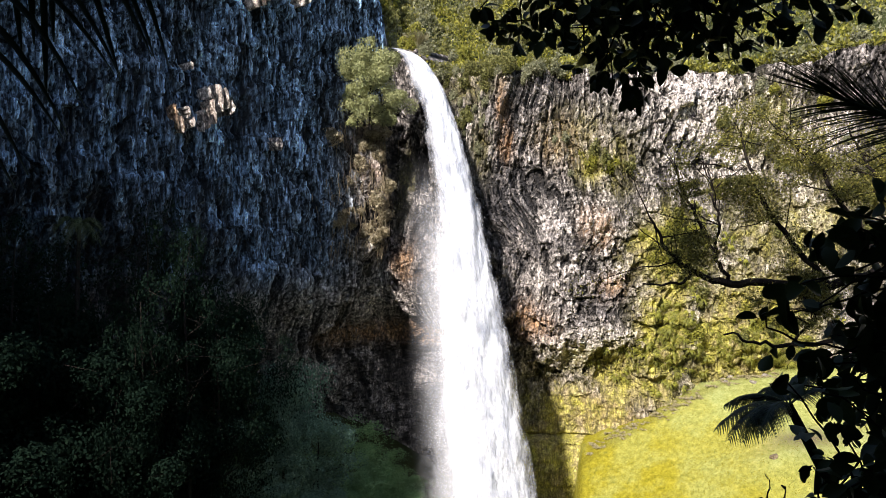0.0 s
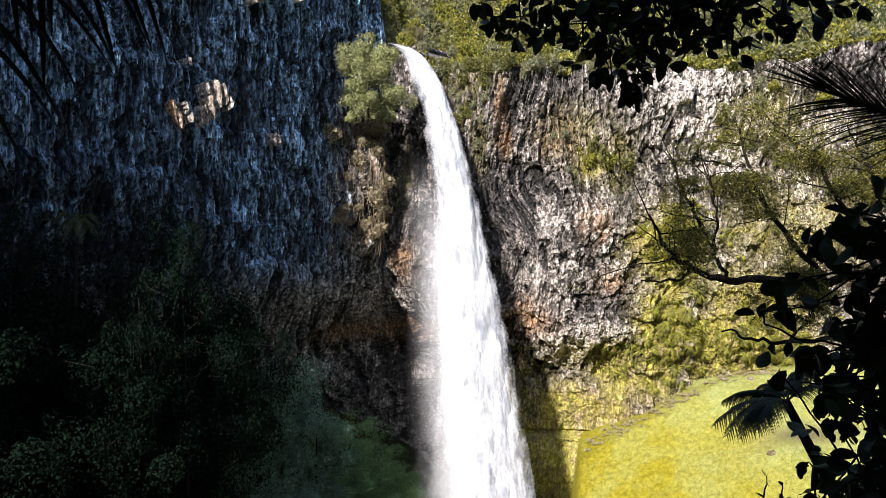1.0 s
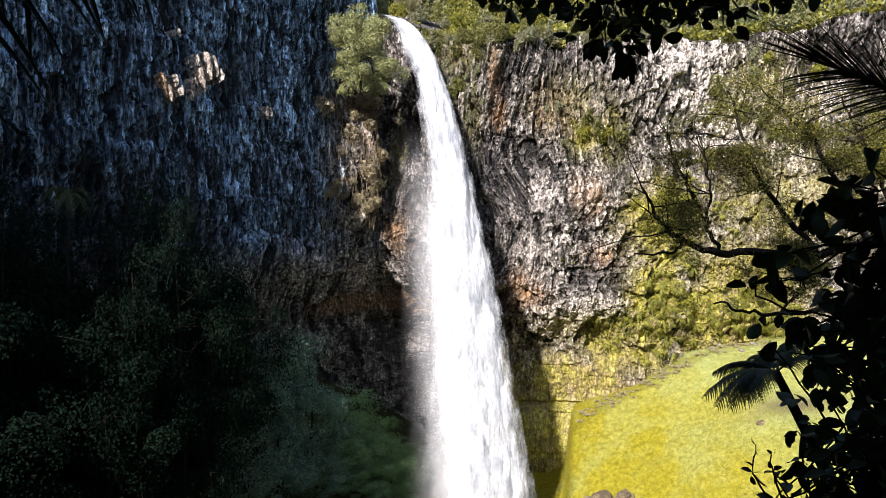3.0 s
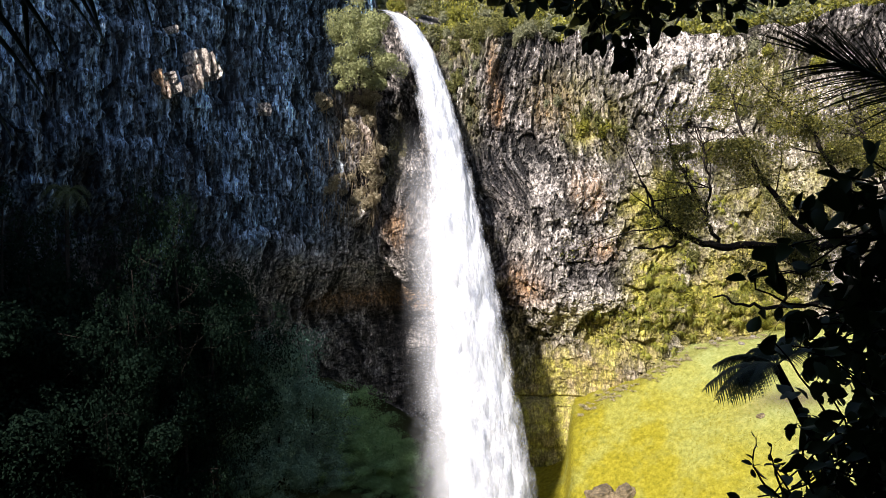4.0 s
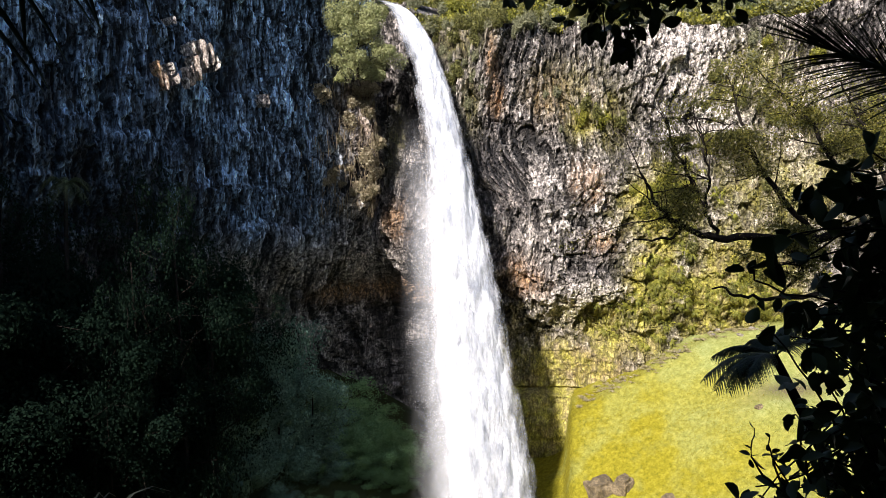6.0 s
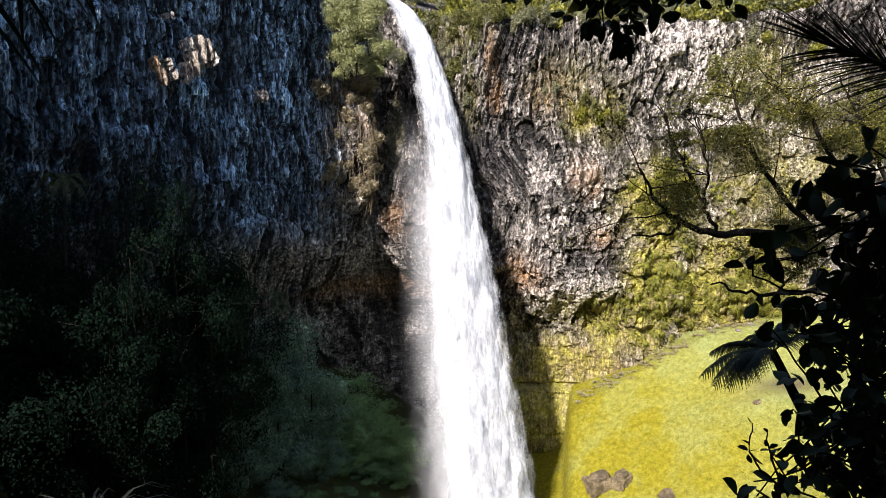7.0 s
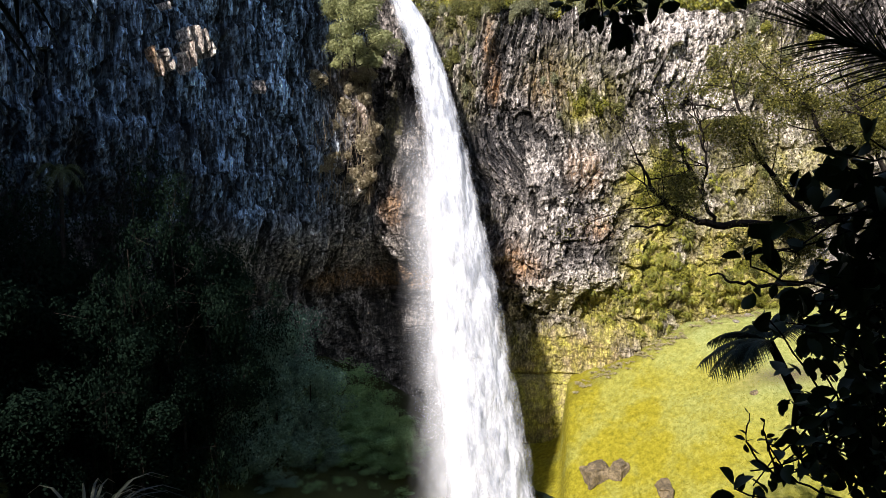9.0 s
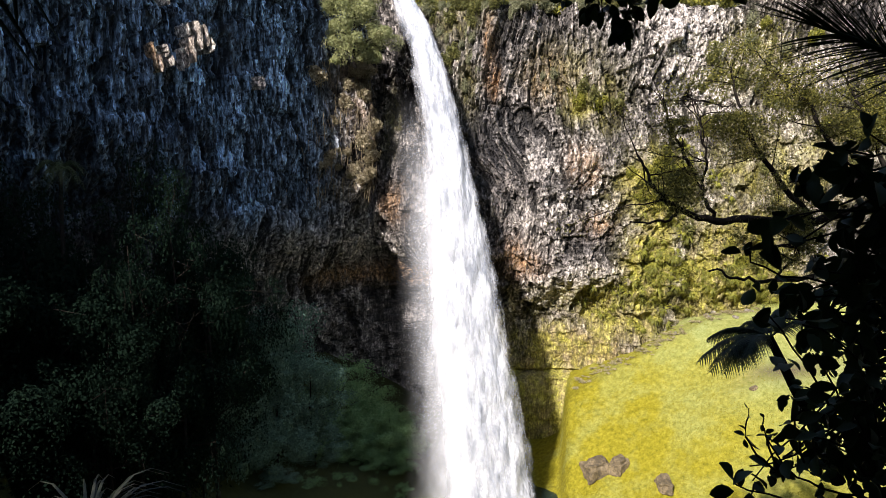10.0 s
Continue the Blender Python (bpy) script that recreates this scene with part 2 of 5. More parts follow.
def ground_material():
    m, nt, sh = material("turf")
    a = noise_node(nt, 0.22, 5, 0.6)
    b = noise_node(nt, 2.2, 7, 0.7)
    c = noise_node(nt, 5.0, 6, 0.7)
    grass = ramp(nt, b, [(0.32, (0.13, 0.115, 0.009)), (0.5, (0.24, 0.212, 0.014)), (0.68, (0.34, 0.295, 0.028))])
    dry = mix(nt, ramp(nt, b, [(0.32, 0.0), (0.68, 1.0)]), (0.19, 0.22, 0.06), (0.36, 0.39, 0.15))
    grass = mix(nt, maths(nt, 'ADD', maths(nt, 'MULTIPLY', ramp(nt, a, [(0.48, 0.0), (0.62, 1.0)]), 0.35), maths(nt, 'MULTIPLY', attr(nt, "dry"), 0.75), True), grass, dry)
    grass = mix(nt, ramp(nt, c, [(0.30, 0.35), (0.56, 0.0)]), grass, (0.09, 0.095, 0.008))
    soil = mix(nt, b, (0.05, 0.038, 0.025), (0.15, 0.115, 0.075))
    scrub = mix(nt, b, (0.018, 0.026, 0.010), (0.06, 0.07, 0.022))
    col = mix(nt, attr(nt, "scrub"), grass, scrub)
    col = mix(nt, maths(nt, 'MULTIPLY', attr(nt, "soil"), ramp(nt, b, [(0.35, 0.3), (0.5, 1.0)])), col, soil)
    nt.links.new(col, sh.inputs["Base Color"])
    sh.inputs["Roughness"].default_value = 0.95
    sh.inputs["Specular IOR Level"].default_value = 0.15
    bump(nt, sh, mix(nt, 0.6, b, c), 0.8, 0.12)
    return m


def water_material():
    """White falling water: opaque in the core, broken and thin toward its edges."""
    m, nt, sh = material("falling_water")
    tc = nt.nodes.new("ShaderNodeUVMap")
    tc.uv_map = "flow"

    def flow(sx, sz, detail, rough=0.6):
        mp = nt.nodes.new("ShaderNodeMapping")
        mp.inputs["Scale"].default_value = (sx, sz, 1)
        n = node(nt, "ShaderNodeTexNoise", Scale=1.0, Detail=detail, Roughness=rough)
        nt.links.new(tc.outputs[0], mp.inputs[0])
        nt.links.new(mp.outputs[0], n.inputs["Vector"])
        return n.outputs[0]

    threads = flow(1.6, 0.16, 6, 0.65)
    clots = flow(0.9, 0.30, 6, 0.68)
    drops = flow(6.0, 3.4, 5, 0.75)
    body = attr(nt, "body")
    a = maths(nt, 'ADD', maths(nt, 'MULTIPLY', threads, 0.25), maths(nt, 'MULTIPLY', clots, 0.85))
    a = maths(nt, 'ADD', a, maths(nt, 'MULTIPLY', drops, 0.45))
    a = maths(nt, 'ADD', a, maths(nt, 'MULTIPLY', maths(nt, 'SUBTRACT', body, 0.5), 1.7))
    alpha = ramp(nt, a, [(0.50, 0.0), (1.0, 1.0)])
    nt.links.new(maths(nt, 'MULTIPLY', alpha, attr(nt, "cover")), sh.inputs["Alpha"])
    nt.links.new(mix(nt, ramp(nt, clots, [(0.34, 0.0), (0.56, 1.0)]), (0.27, 0.30, 0.34), (0.66, 0.68, 0.70)), sh.inputs["Base Color"])
    sh.inputs["Roughness"].default_value = 0.55
    sh.inputs["Subsurface Weight"].default_value = 0.0
    bump(nt, sh, mix(nt, 0.25, clots, threads), 1.0, 0.8)
    return m


def mist_material():
    m, nt, sh = material("mist")
    sh.inputs["Base Color"].default_value = (0.92, 0.94, 0.95, 1)
    sh.inputs["Roughness"].default_value = 1.0
    sh.inputs["Specular IOR Level"].default_value = 0.0
    n = noise_node(nt, 0.5, 5, 0.6, (1.4, 1.0, 0.5))
    nt.links.new(maths(nt, 'MULTIPLY', attr(nt, "cover"), ramp(nt, n, [(0.25, 0.5), (0.7, 1.0)])), sh.inputs["Alpha"])
    return m


MIST = mist_material()
ROCK = rock_material()
TURF = ground_material()
WATER = water_material()
# bark taken near black to carry the shade on the branches
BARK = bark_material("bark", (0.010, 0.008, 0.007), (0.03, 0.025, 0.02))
GREY_BARK = bark_material("grey_bark", (0.07, 0.06, 0.05), (0.22, 0.20, 0.17))
# leaf colour darkened well below green foliage to carry the deep shade
SHADE_DARK_LEAF = leaf_material("shade_dark_leaf", (0.0085, 0.0185, 0.0125), (0.0125, 0.0255, 0.0165), (0.018, 0.034, 0.020), 0.95, 0.5, 0.0)
# these two leaf colours are lifted to stand in for skylight and mist
FERN_LEAF = leaf_material("shaded_green_leaf", (0.15, 0.27, 0.12), (0.25, 0.41, 0.18), (0.36, 0.53, 0.25), 0.8, 0.3, 0.1)
LIFTED_DULL_LEAF = leaf_material("lifted_dull_leaf", (0.10, 0.18, 0.13), (0.185, 0.295, 0.21), (0.28, 0.41, 0.285), 0.8, 0.3, 0.1)
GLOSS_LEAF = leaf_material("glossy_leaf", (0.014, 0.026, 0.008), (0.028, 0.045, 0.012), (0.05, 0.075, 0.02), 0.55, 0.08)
OLIVE_LEAF = leaf_material("olive_leaf", (0.08, 0.085, 0.026), (0.16, 0.16, 0.046), (0.27, 0.26, 0.08))
BRIGHT_LEAF = leaf_material("yellow_green_leaf", (0.11, 0.12, 0.018), (0.25, 0.245, 0.032), (0.42, 0.385, 0.07))
SAGE_LEAF = leaf_material("grey_green_leaf", (0.12, 0.125, 0.07), (0.22, 0.225, 0.125), (0.34, 0.34, 0.19))
STRAW = leaf_material("straw_blade", (0.20, 0.17, 0.08), (0.36, 0.31, 0.16), (0.52, 0.47, 0.28), 0.7)
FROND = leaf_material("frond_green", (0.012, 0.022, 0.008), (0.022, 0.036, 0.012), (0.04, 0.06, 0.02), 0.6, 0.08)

# ---- the lie of the land ----
PLAN = np.array([(-66, -6), (-53, 16), (-33.2, 47.7), (-19, 69), (-10, 84.5), (-7.5, 86.5), (-5, 85.3), (-3, 82),
                 (4, 79), (20, 75), (36, 75.5), (52, 69), (70, 52), (84, 25)], float)


def rounded(points, passes=3):
    for _ in range(passes):
        a, b = points[:-1], points[1:]
        points = np.concatenate([points[:1], np.stack([0.75 * a + 0.25 * b, 0.25 * a + 0.75 * b], 1).reshape(-1, 2), points[-1:]])
    return points


WALL = rounded(PLAN)
SEG = np.linalg.norm(np.diff(WALL, axis=0), axis=1)
RUN = np.concatenate([[0], np.cumsum(SEG)])


def from_wall(x, y):
    """Signed distance in front of the wall line."""
    p = np.stack([np.ravel(x), np.ravel(y)], 1)
    best, sign = np.full(len(p), 1e9), np.ones(len(p))
    for a, b in zip(WALL[:-1], WALL[1:]):
        d = b - a
        t = np.clip(((p - a) @ d) / (d @ d), 0, 1)
        away = p - a - t[:, None] * d
        dist = np.hypot(away[:, 0], away[:, 1])
        side = d[1] * (p[:, 0] - a[0]) - d[0] * (p[:, 1] - a[1])
        near = dist < best - 1e-6
        best = np.where(near, dist, best)
        sign = np.where(near, np.where(side > 0, 1.0, -1.0), sign)
    return (best * sign).reshape(np.shape(x))


def smax(a, b, k=2.0):
    h = np.clip(0.5 + 0.5 * (a - b) / k, 0, 1)
    return b + (a - b) * h + k * h * (1 - h)


def rim(x):
    """Height of the cliff's rim."""
    return 67 - 8.5 * step(-9.2, -6.4, x) - 4.5 * step(-4, 0.5, x) + 4 * step(30, 60, x)


def land(x, y, detail=True):
    x, y = np.asarray(x, float), np.asarray(y, float)
    # behind the camera the slope is raised, unseen, to shade the foreground
    near = np.where(y > 0, 32.3 - 0.66 * y, 32.3 - 0.85 * y)
    near = near + np.where(y > 0, 0.10 * np.maximum(x, 0) + 0.02 * np.maximum(-x, 0), 0)
    near = np.minimum(near, 58 + 0.05 * np.abs(y))
    up = 0.5 * np.minimum(y - 74, 1.0)
    grass = 10.4 + 0.55 * (x - 17.4) + up
    grass = np.minimum(grass, 19 + 0.12 * (x - 33) + up)
    grass = grass - 6.0 * step(0.1, -1.1, x - 0.207 * y)
    left = 9 + 0.55 * (-x - 16) + 0.10 * (y - 60)
    floor = np.full_like(x, 0.6) + 0.15 * np.maximum(np.hypot(x + 1, y - 66) - 13, 0)
    low = smax(smax(near, grass), smax(left, floor))
    # unseen hill added at the left to keep the sun off the woods
    shade_hill = 72 * step(-44.0, -46.5, x - 0.602 * np.minimum(y, 40)) * step(45, 22, y)
    low = smax(low, shade_hill - 2)
    d = from_wall(x, y)
    high = rim(x) + 0.4 + 1.05 * np.clip(-d - 13, 0, 45)
    z = np.where(d > -11, low, low + (high - low) * step(-11, -13, d))
    far = step(120, 260, np.hypot(x, y))
    z = z + (85 - z) * far
    if detail:
        z = z + 0.5 * fbm(x / 7, y / 7, 4, 40) + 0.12 * fbm(x / 1.1, y / 1.1, 3, 44)
    return z


def build_ground():
    ax = np.concatenate([np.linspace(-2500, -130, 16), np.linspace(-120, -40, 60), np.arange(-39, 50, 0.45), np.linspace(50, 120, 50), np.linspace(130, 2500, 16)])
    ay = np.concatenate([np.linspace(-2500, -130, 16), np.linspace(-120, -6, 60), np.arange(-5, 100, 0.5), np.linspace(101, 160, 30), np.linspace(170, 2500, 16)])
    x, y = np.meshgrid(ax, ay)
    z = land(x, y)
    me = mesh_of("ground", np.stack([x, y, z], -1).reshape(-1, 3), grid_faces(len(ay), len(ax)), TURF)
    d = from_wall(x, y)
    meadow = step(-8.5, -6.0, x - 0.207 * y) * step(30, 44, y) * step(-9, -7, d)
    layer(me, "dry", step(24, 36, x + 0.35 * (y - 66) + 3 * fbm(x / 5, y / 5, 3, 12)))
    layer(me, "scrub", 1 - meadow)
    layer(me, "soil", spot(x, y, 36, 66, 4, 1.2))
    tagged(new("ground", me), "sunlit yellow-green grass slope and dark scrub valley", "ground", kind="structure")


build_ground()


# ---- cliffs ----
FACE = {}


def on_cliff(x, z, name="cliff_right", out=0.0):
    """The point of a cliff's face at a place along it and a height."""
    px, zs, vx, vy, vz, nx, ny = FACE[name]
    i = int(np.argmin(np.abs(px - x)))
    j = int(np.clip((z - zs[0]) / (zs[1] - zs[0]), 0, len(zs) - 1))
    return Vector((vx[j, i] + nx[i] * out, vy[j, i] + ny[i] * out, vz[j, i]))


def cliff(name, label, s0, s1, ds, dz, sizes):
    full = np.arange(0, RUN[-1], ds)
    s = full[(full >= s0 - ds * 0.5) & (full <= s1 + ds * 0.6)]
    z = np.arange(1.0, 73.0, dz)
    ax, ay = np.interp(full, RUN, WALL[:, 0]), np.interp(full, RUN, WALL[:, 1])
    tx, ty = np.gradient(ax), np.gradient(ay)
    for _ in range(120):
        tx[1:-1] = (tx[:-2] + tx[1:-1] + tx[2:]) / 3
        ty[1:-1] = (ty[:-2] + ty[1:-1] + ty[2:]) / 3
    ln = np.hypot(tx, ty)
    cut = (full >= s0 - ds * 0.5) & (full <= s1 + ds * 0.6)
    px, py, nx, ny = ax[cut], ay[cut], (ty / ln)[cut], (-tx / ln)[cut]
    S, Z = np.meshgrid(s, z)
    X, Y = np.broadcast_to(px, S.shape), np.broadcast_to(py, S.shape)
    left = step(-6.8, -8.2, X)
    right = step(-2, 5, X)
    mid = (1 - left) * (1 - right)
    top = rim(X) + 0.9 * fbm(S / 4, Z * 0 + 3, 3, 5)
    Zc = np.minimum(Z, top)
    # the profile: overhang above, undercut below
    lip = 20.5 + 9.5 * left * step(-13, -30, X) - 1.5 * right + 0.8 * fbm(S / 3, Z * 0, 3, 8)
    out = 0.075 * (Zc - 45) * left + 0.03 * (Zc - 45) * (1 - left)
    under = step(lip + 10 - 5 * right, lip, Zc)
    out = out - under * (6.0 * mid + 4.5 * left + (2.2 + 2.2 * step(24, 14, X)) * right)
    out = out - 1.2 * step(lip + 0.4, lip - 0.6, Zc) * (0.4 + mid)
    out = out + 1.0 * step(11.2, 10.6, Zc) * right * step(26, 17, X)
    # bulges
    big = fbm(S / 8, Zc / 11, 3, 21)
    out = out + (0.9 * left + 1.5 * (1 - left)) * big
    for cx, cz, rx, rz, amp in NOSES:
        out = out + amp * spot(X, Zc, cx, cz, rx, rz)
    # shelves of the shaded wall, and a slanting crack under a lip high in the sunlit one
    tier = (Zc + 2.5 * fbm(S / 7, Zc / 9, 3, 23)) / 4.6
    tier = tier - np.floor(tier)
    out = out + 0.5 * (np.minimum(tier / 0.86, (1 - tier) / 0.14) - 0.5) * left * step(28, 33, Zc)
    crack = Zc - 46.9 - 0.49 * (X - 21.5) - 0.5 * fbm(S / 1.2, Zc * 0, 3, 27)
    out = out + 0.55 * step(0.0, 0.25, crack) * step(4.0, 0.5, crack) * step(19.5, 21.5, X) * step(28.5, 26.5, X)
    # the smooth mossy wall under the overhang
    smooth = right * step(19.0, 17.6, Zc) * step(25, 20, X)
    out = out - 0.7 * smooth * step(0.5, 0.15, np.abs(Zc - 10.9 - 0.3 * fbm(S / 2, Zc * 0, 2, 29)))
    # broken columns and shards, leaning here and there
    slip = 0.12 * fbm(S / 14, Zc / 14, 2, 31) * (Zc - 30) + 0.75 * (Zc - 37) * spot(X, Zc, 8.0, 36.7, 4.0, 7.0) + 0.35 * (Zc - 42) * spot(X, Zc, 20.0, 42.0, 8.0, 7.0) + 0.2 * (Zc - 45) * left
    bend = 0.5 * fbm(S / 2.5, Zc / 2.5, 3, 33) * (1 - 0.85 * left)
    tone = np.zeros_like(S)
    upper = step(35, 41, Zc + 4 * fbm(S / 5, Zc / 5, 2, 34)) * right
    upper = np.maximum(upper, np.clip(1.6 * spot(X, Zc, 8.0, 36.7, 4.0, 7.0), 0, 1))
    for wide, tall, amp_l, amp_r, seed in sizes:
        h, joint = shards((S + slip + bend) / wide, (Zc + 1.4 * bend) / tall, seed, 1.2)
        if name == "cliff_right":
            h2, joint2 = shards((S + slip + 0.5 * bend) / (wide * 0.62), (Zc + 1.6 * bend) / (tall * 1.7), seed + 40, 1.2)
            h, joint = h + (h2 - h) * upper, joint + (joint2 - joint) * upper
        tone = tone + (h + 0.5 - 0.8 * step(0.10, 0.0, joint) * (wide < 1)) / 3
        amp = (amp_l * left + amp_r * right + 0.5 * (amp_l + amp_r) * mid) * (1 - 0.75 * smooth)
        groove = 1.0 if wide < 1 else 0.35
        out = out + amp * (h - 0.55 * step(0.12, 0.0, joint) * groove)
    out = out + 0.5 * (1 - np.abs(fbm(S / 3.0, Zc / 1.6, 4, 71))) * right * (1 - 0.6 * upper) * (1 - 0.6 * smooth)
    out = out + 0.20 * fbm(S / 0.8, Zc / 0.7, 3, 75) * (1.5 * right + 0.5 * mid + 0.15 * left)
    out = out - 0.7 * left * step(0.12, 0.4, fbm((S + 0.2 * Zc) / 0.7, Zc / 3.4, 3, 91))
    back = np.maximum(Z - top, 0)
    vx = X + nx * out - nx * back * 3.0
    vy = Y + ny * out - ny * back * 3.0
    vz = Zc + back * 0.12
    me = mesh_of(name, np.stack([vx, vy, vz], -1).reshape(-1, 3), grid_faces(len(z), len(s)), ROCK, smooth=False)
    FACE[name] = (px, z, vx, vy, vz, nx, ny)
    wob = 0.6 + 0.8 * fbm(X / 2.5, Zc / 2.5, 4, 81)

    def patches(rows):
        total = np.zeros_like(X)
        for cx, cz, rx, rz, amp in rows:
            total = np.maximum(total, amp * spot(X, Zc, cx, cz, rx, rz))
        return np.clip(total * (0.5 + wob), 0, 1)

    layer(me, "pale", np.clip(patches(PALE), 0, 1))
    layer(me, "ochre", patches(OCHRE))
    layer(me, "moss", patches(MOSS))
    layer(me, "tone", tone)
    # cool tint paints the left wall's shade, kept off the sunlit nose
    layer(me, "shade_tint", left * step(27, 34, Zc + 2 * fbm(S / 3, Zc / 3, 3, 85)) * (1 - np.clip(1.6 * spot(X, Zc, -9.0, 40, 3.0, 11.0), 0, 1)))
    layer(me, "wet_shade", np.clip(patches(WET_SHADE), 0, 1))
    return tagged(new(name, me), label, "cliff", kind="structure")


# x, z, reach in x, reach in z, amount
NOSES = [(-6.3, 49.5, 1.6, 4.0, -1.6), (-14.7, 44.7, 1.0, 3.0, -0.9), (-20.2, 47.5, 1.0, 3.0, -0.8), (-25.6, 44.5, 0.7, 1.5, -0.6),
         (-9.6, 41.2, 2.0, 8.5, 3.9), (-9.6, 34.8, 0.9, 1.6, 1.4), (-6.1, 32.3, 0.9, 1.6, 1.2),
         (14.6, 35.4, 5.0, 6.0, 1.8), (7.6, 48.6, 3.0, 7.0, 1.0), (29.6, 50.0, 6.0, 5.0, 1.4)]
# pale rock; the left undercut rows paint in missing bounce light
PALE = [(26.0, 51.0, 5.0, 3.2, 1.5), (31.0, 50.0, 5.0, 4.5, 2.0), (31.7, 45.0, 3.5, 4.5, 1.8), (26.5, 45.5, 3.5, 4.0, 1.1), (36.0, 46.0, 3.0, 4.0, 1.0), (23.5, 41.0, 2.0, 5.0, 0.5),
        (11.4, 36.7, 1.3, 1.6, 1.0), (15.8, 38.0, 3.2, 3.0, 1.5), (18.3, 35.6, 1.8, 2.4, 1.7), (11.8, 40.5, 3.0, 1.5, 0.7), (15.0, 43.5, 3.0, 2.0, 0.5), (14.0, 32.4, 2.6, 1.5, 1.6), (10.8, 30.5, 1.6, 1.6, 1.1), (13.2, 28.0, 2.6, 1.8, 0.8),
        (15.8, 22.8, 4.0, 2.0, 1.8), (19.8, 24.5, 2.2, 0.9, 1.2), (19.5, 31.5, 2.5, 2.0, 0.6),
        (28.3, 25.6, 1.4, 2.2, 1.2), (29.5, 18.0, 2.0, 1.0, 0.9), (40.1, 40.2, 2.5, 3.0, 1.0), (41.0, 47.0, 3.0, 2.5, 1.2),
        (-9.8, 34.3, 1.2, 1.5, 1.3), (-12.0, 39.5, 1.0, 2.5, 0.7), (-4.8, 31.8, 0.8, 1.0, 0.8), (-14.0, 27.5, 5.0, 3.5, 1.1), (-9.5, 28.0, 3.5, 3.5, 1.2), (-10.8, 18.5, 2.4, 2.5, 0.9), (-10.0, 14.0, 2.4, 4.0, 0.5),
        (-31.0, 49.0, 4.0, 6.0, 0.6), (-18.0, 42.0, 3.0, 5.0, 0.35)]
OCHRE = [(17.0, 14.3, 5.5, 2.6, 0.75), (7.2, 50.2, 0.55, 2.6, 1.3), (7.5, 46.0, 0.8, 1.6, 1.3), (-4.8, 32.3, 1.6, 2.4, 0.6), (-6.8, 22.6, 3.0, 1.3, 1.6), (9.6, 25.5, 2.5, 2.2, 0.7), (11.6, 25.0, 1.5, 1.5, 0.9),
         (18.0, 36.0, 1.3, 1.8, 0.8), (16.6, 37.0, 1.0, 2.0, 0.5), (-24.1, 45.1, 0.6, 1.6, 0.7), (18.8, 29.8, 1.6, 1.2, 0.9), (10.8, 11.2, 1.6, 1.5, 0.8), (11.5, 6.5, 2.0, 4.0, 0.7),
         (-10.5, 46.5, 2.0, 4.0, 0.6), (13.5, 46.5, 2.5, 2.5, 0.4)]
MOSS = [(25.0, 24.5, 2.6, 8.0, 1.7), (14.6, 14.4, 9.0, 3.6, 0.75), (20.8, 19.0, 4.0, 3.5, 1.4), (34.1, 23.9, 5.5, 6.0, 1.9), (16.5, 20.5, 4.0, 2.0, 0.6),
        (25.5, 33.5, 3.5, 4.0, 1.7), (17.0, 43.3, 1.6, 2.0, 0.9), (19.5, 44.0, 3.0, 3.5, 0.4), (15.5, 47.5, 4.0, 3.0, 0.3), (38.7, 36.6, 8.0, 6.0, 0.5), (3.7, 53.4, 3.5, 3.0, 0.3), (13.0, 6.9, 9.0, 6.0, 1.5),
        (4.6, 46.5, 1.4, 4.0, 0.3), (36.5, 47.5, 4.0, 4.0, 0.4), (-5.2, 41.9, 1.0, 4.0, 0.5)]
# dark wet rock, plus shade painted on the left wall and beside the fall
WET_SHADE = [(-5.2, 18.0, 2.2, 6.5, 1.6), (-26.0, 46.5, 3.5, 6.0, 0.6), (-4.3, 41.0, 1.8, 9.0, 1.0), (-2.5, 28.0, 2.0, 10.0, 0.8), (-9.6, 14.0, 6.0, 4.0, 0.35), (6.7, 39.3, 4.0, 9.0, 0.7), (8.0, 50.5, 6.5, 4.5, 0.55), (14.5, 49.5, 6.0, 3.5, 0.4), (22.0, 44.5, 2.0, 5.0, 0.4), (-20.0, 47.0, 1.3, 4.5, 1.0),
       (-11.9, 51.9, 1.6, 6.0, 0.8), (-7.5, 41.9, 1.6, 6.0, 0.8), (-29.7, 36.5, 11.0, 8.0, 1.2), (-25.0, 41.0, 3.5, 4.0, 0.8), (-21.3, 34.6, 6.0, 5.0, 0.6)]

CORNER = float(RUN[np.argmin(np.abs(WALL[:, 0] + 7.3))])
SHALE = ((1.7, 4.5, 0.60, 0.9, 61), (0.55, 3.0, 0.40, 0.50, 65), (0.27, 1.9, 0.26, 0.24, 69))
BLOCK = ((2.6, 3.2, 0.55, 0.95, 61), (0.85, 1.5, 0.34, 0.60, 65), (0.36, 0.62, 0.20, 0.24, 69))
EAST = float(RUN[np.argmin(np.abs(WALL[:, 0] - 58))])
cliff("cliff_left", "shaded dark basalt cliff of broken columns, tinted blue-grey for its shade", 39.2, CORNER + 0.5, 0.14, 0.17, SHALE)
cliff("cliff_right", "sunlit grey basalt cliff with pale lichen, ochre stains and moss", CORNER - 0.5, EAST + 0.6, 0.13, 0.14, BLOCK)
cliff("cliff_west", "grey basalt cliff continuing round the valley", 0.0, 40.0, 0.5, 0.6, SHALE)
cliff("cliff_east", "grey basalt cliff continuing round the valley", EAST, float(RUN[-1]) - 2, 0.5, 0.6, BLOCK)


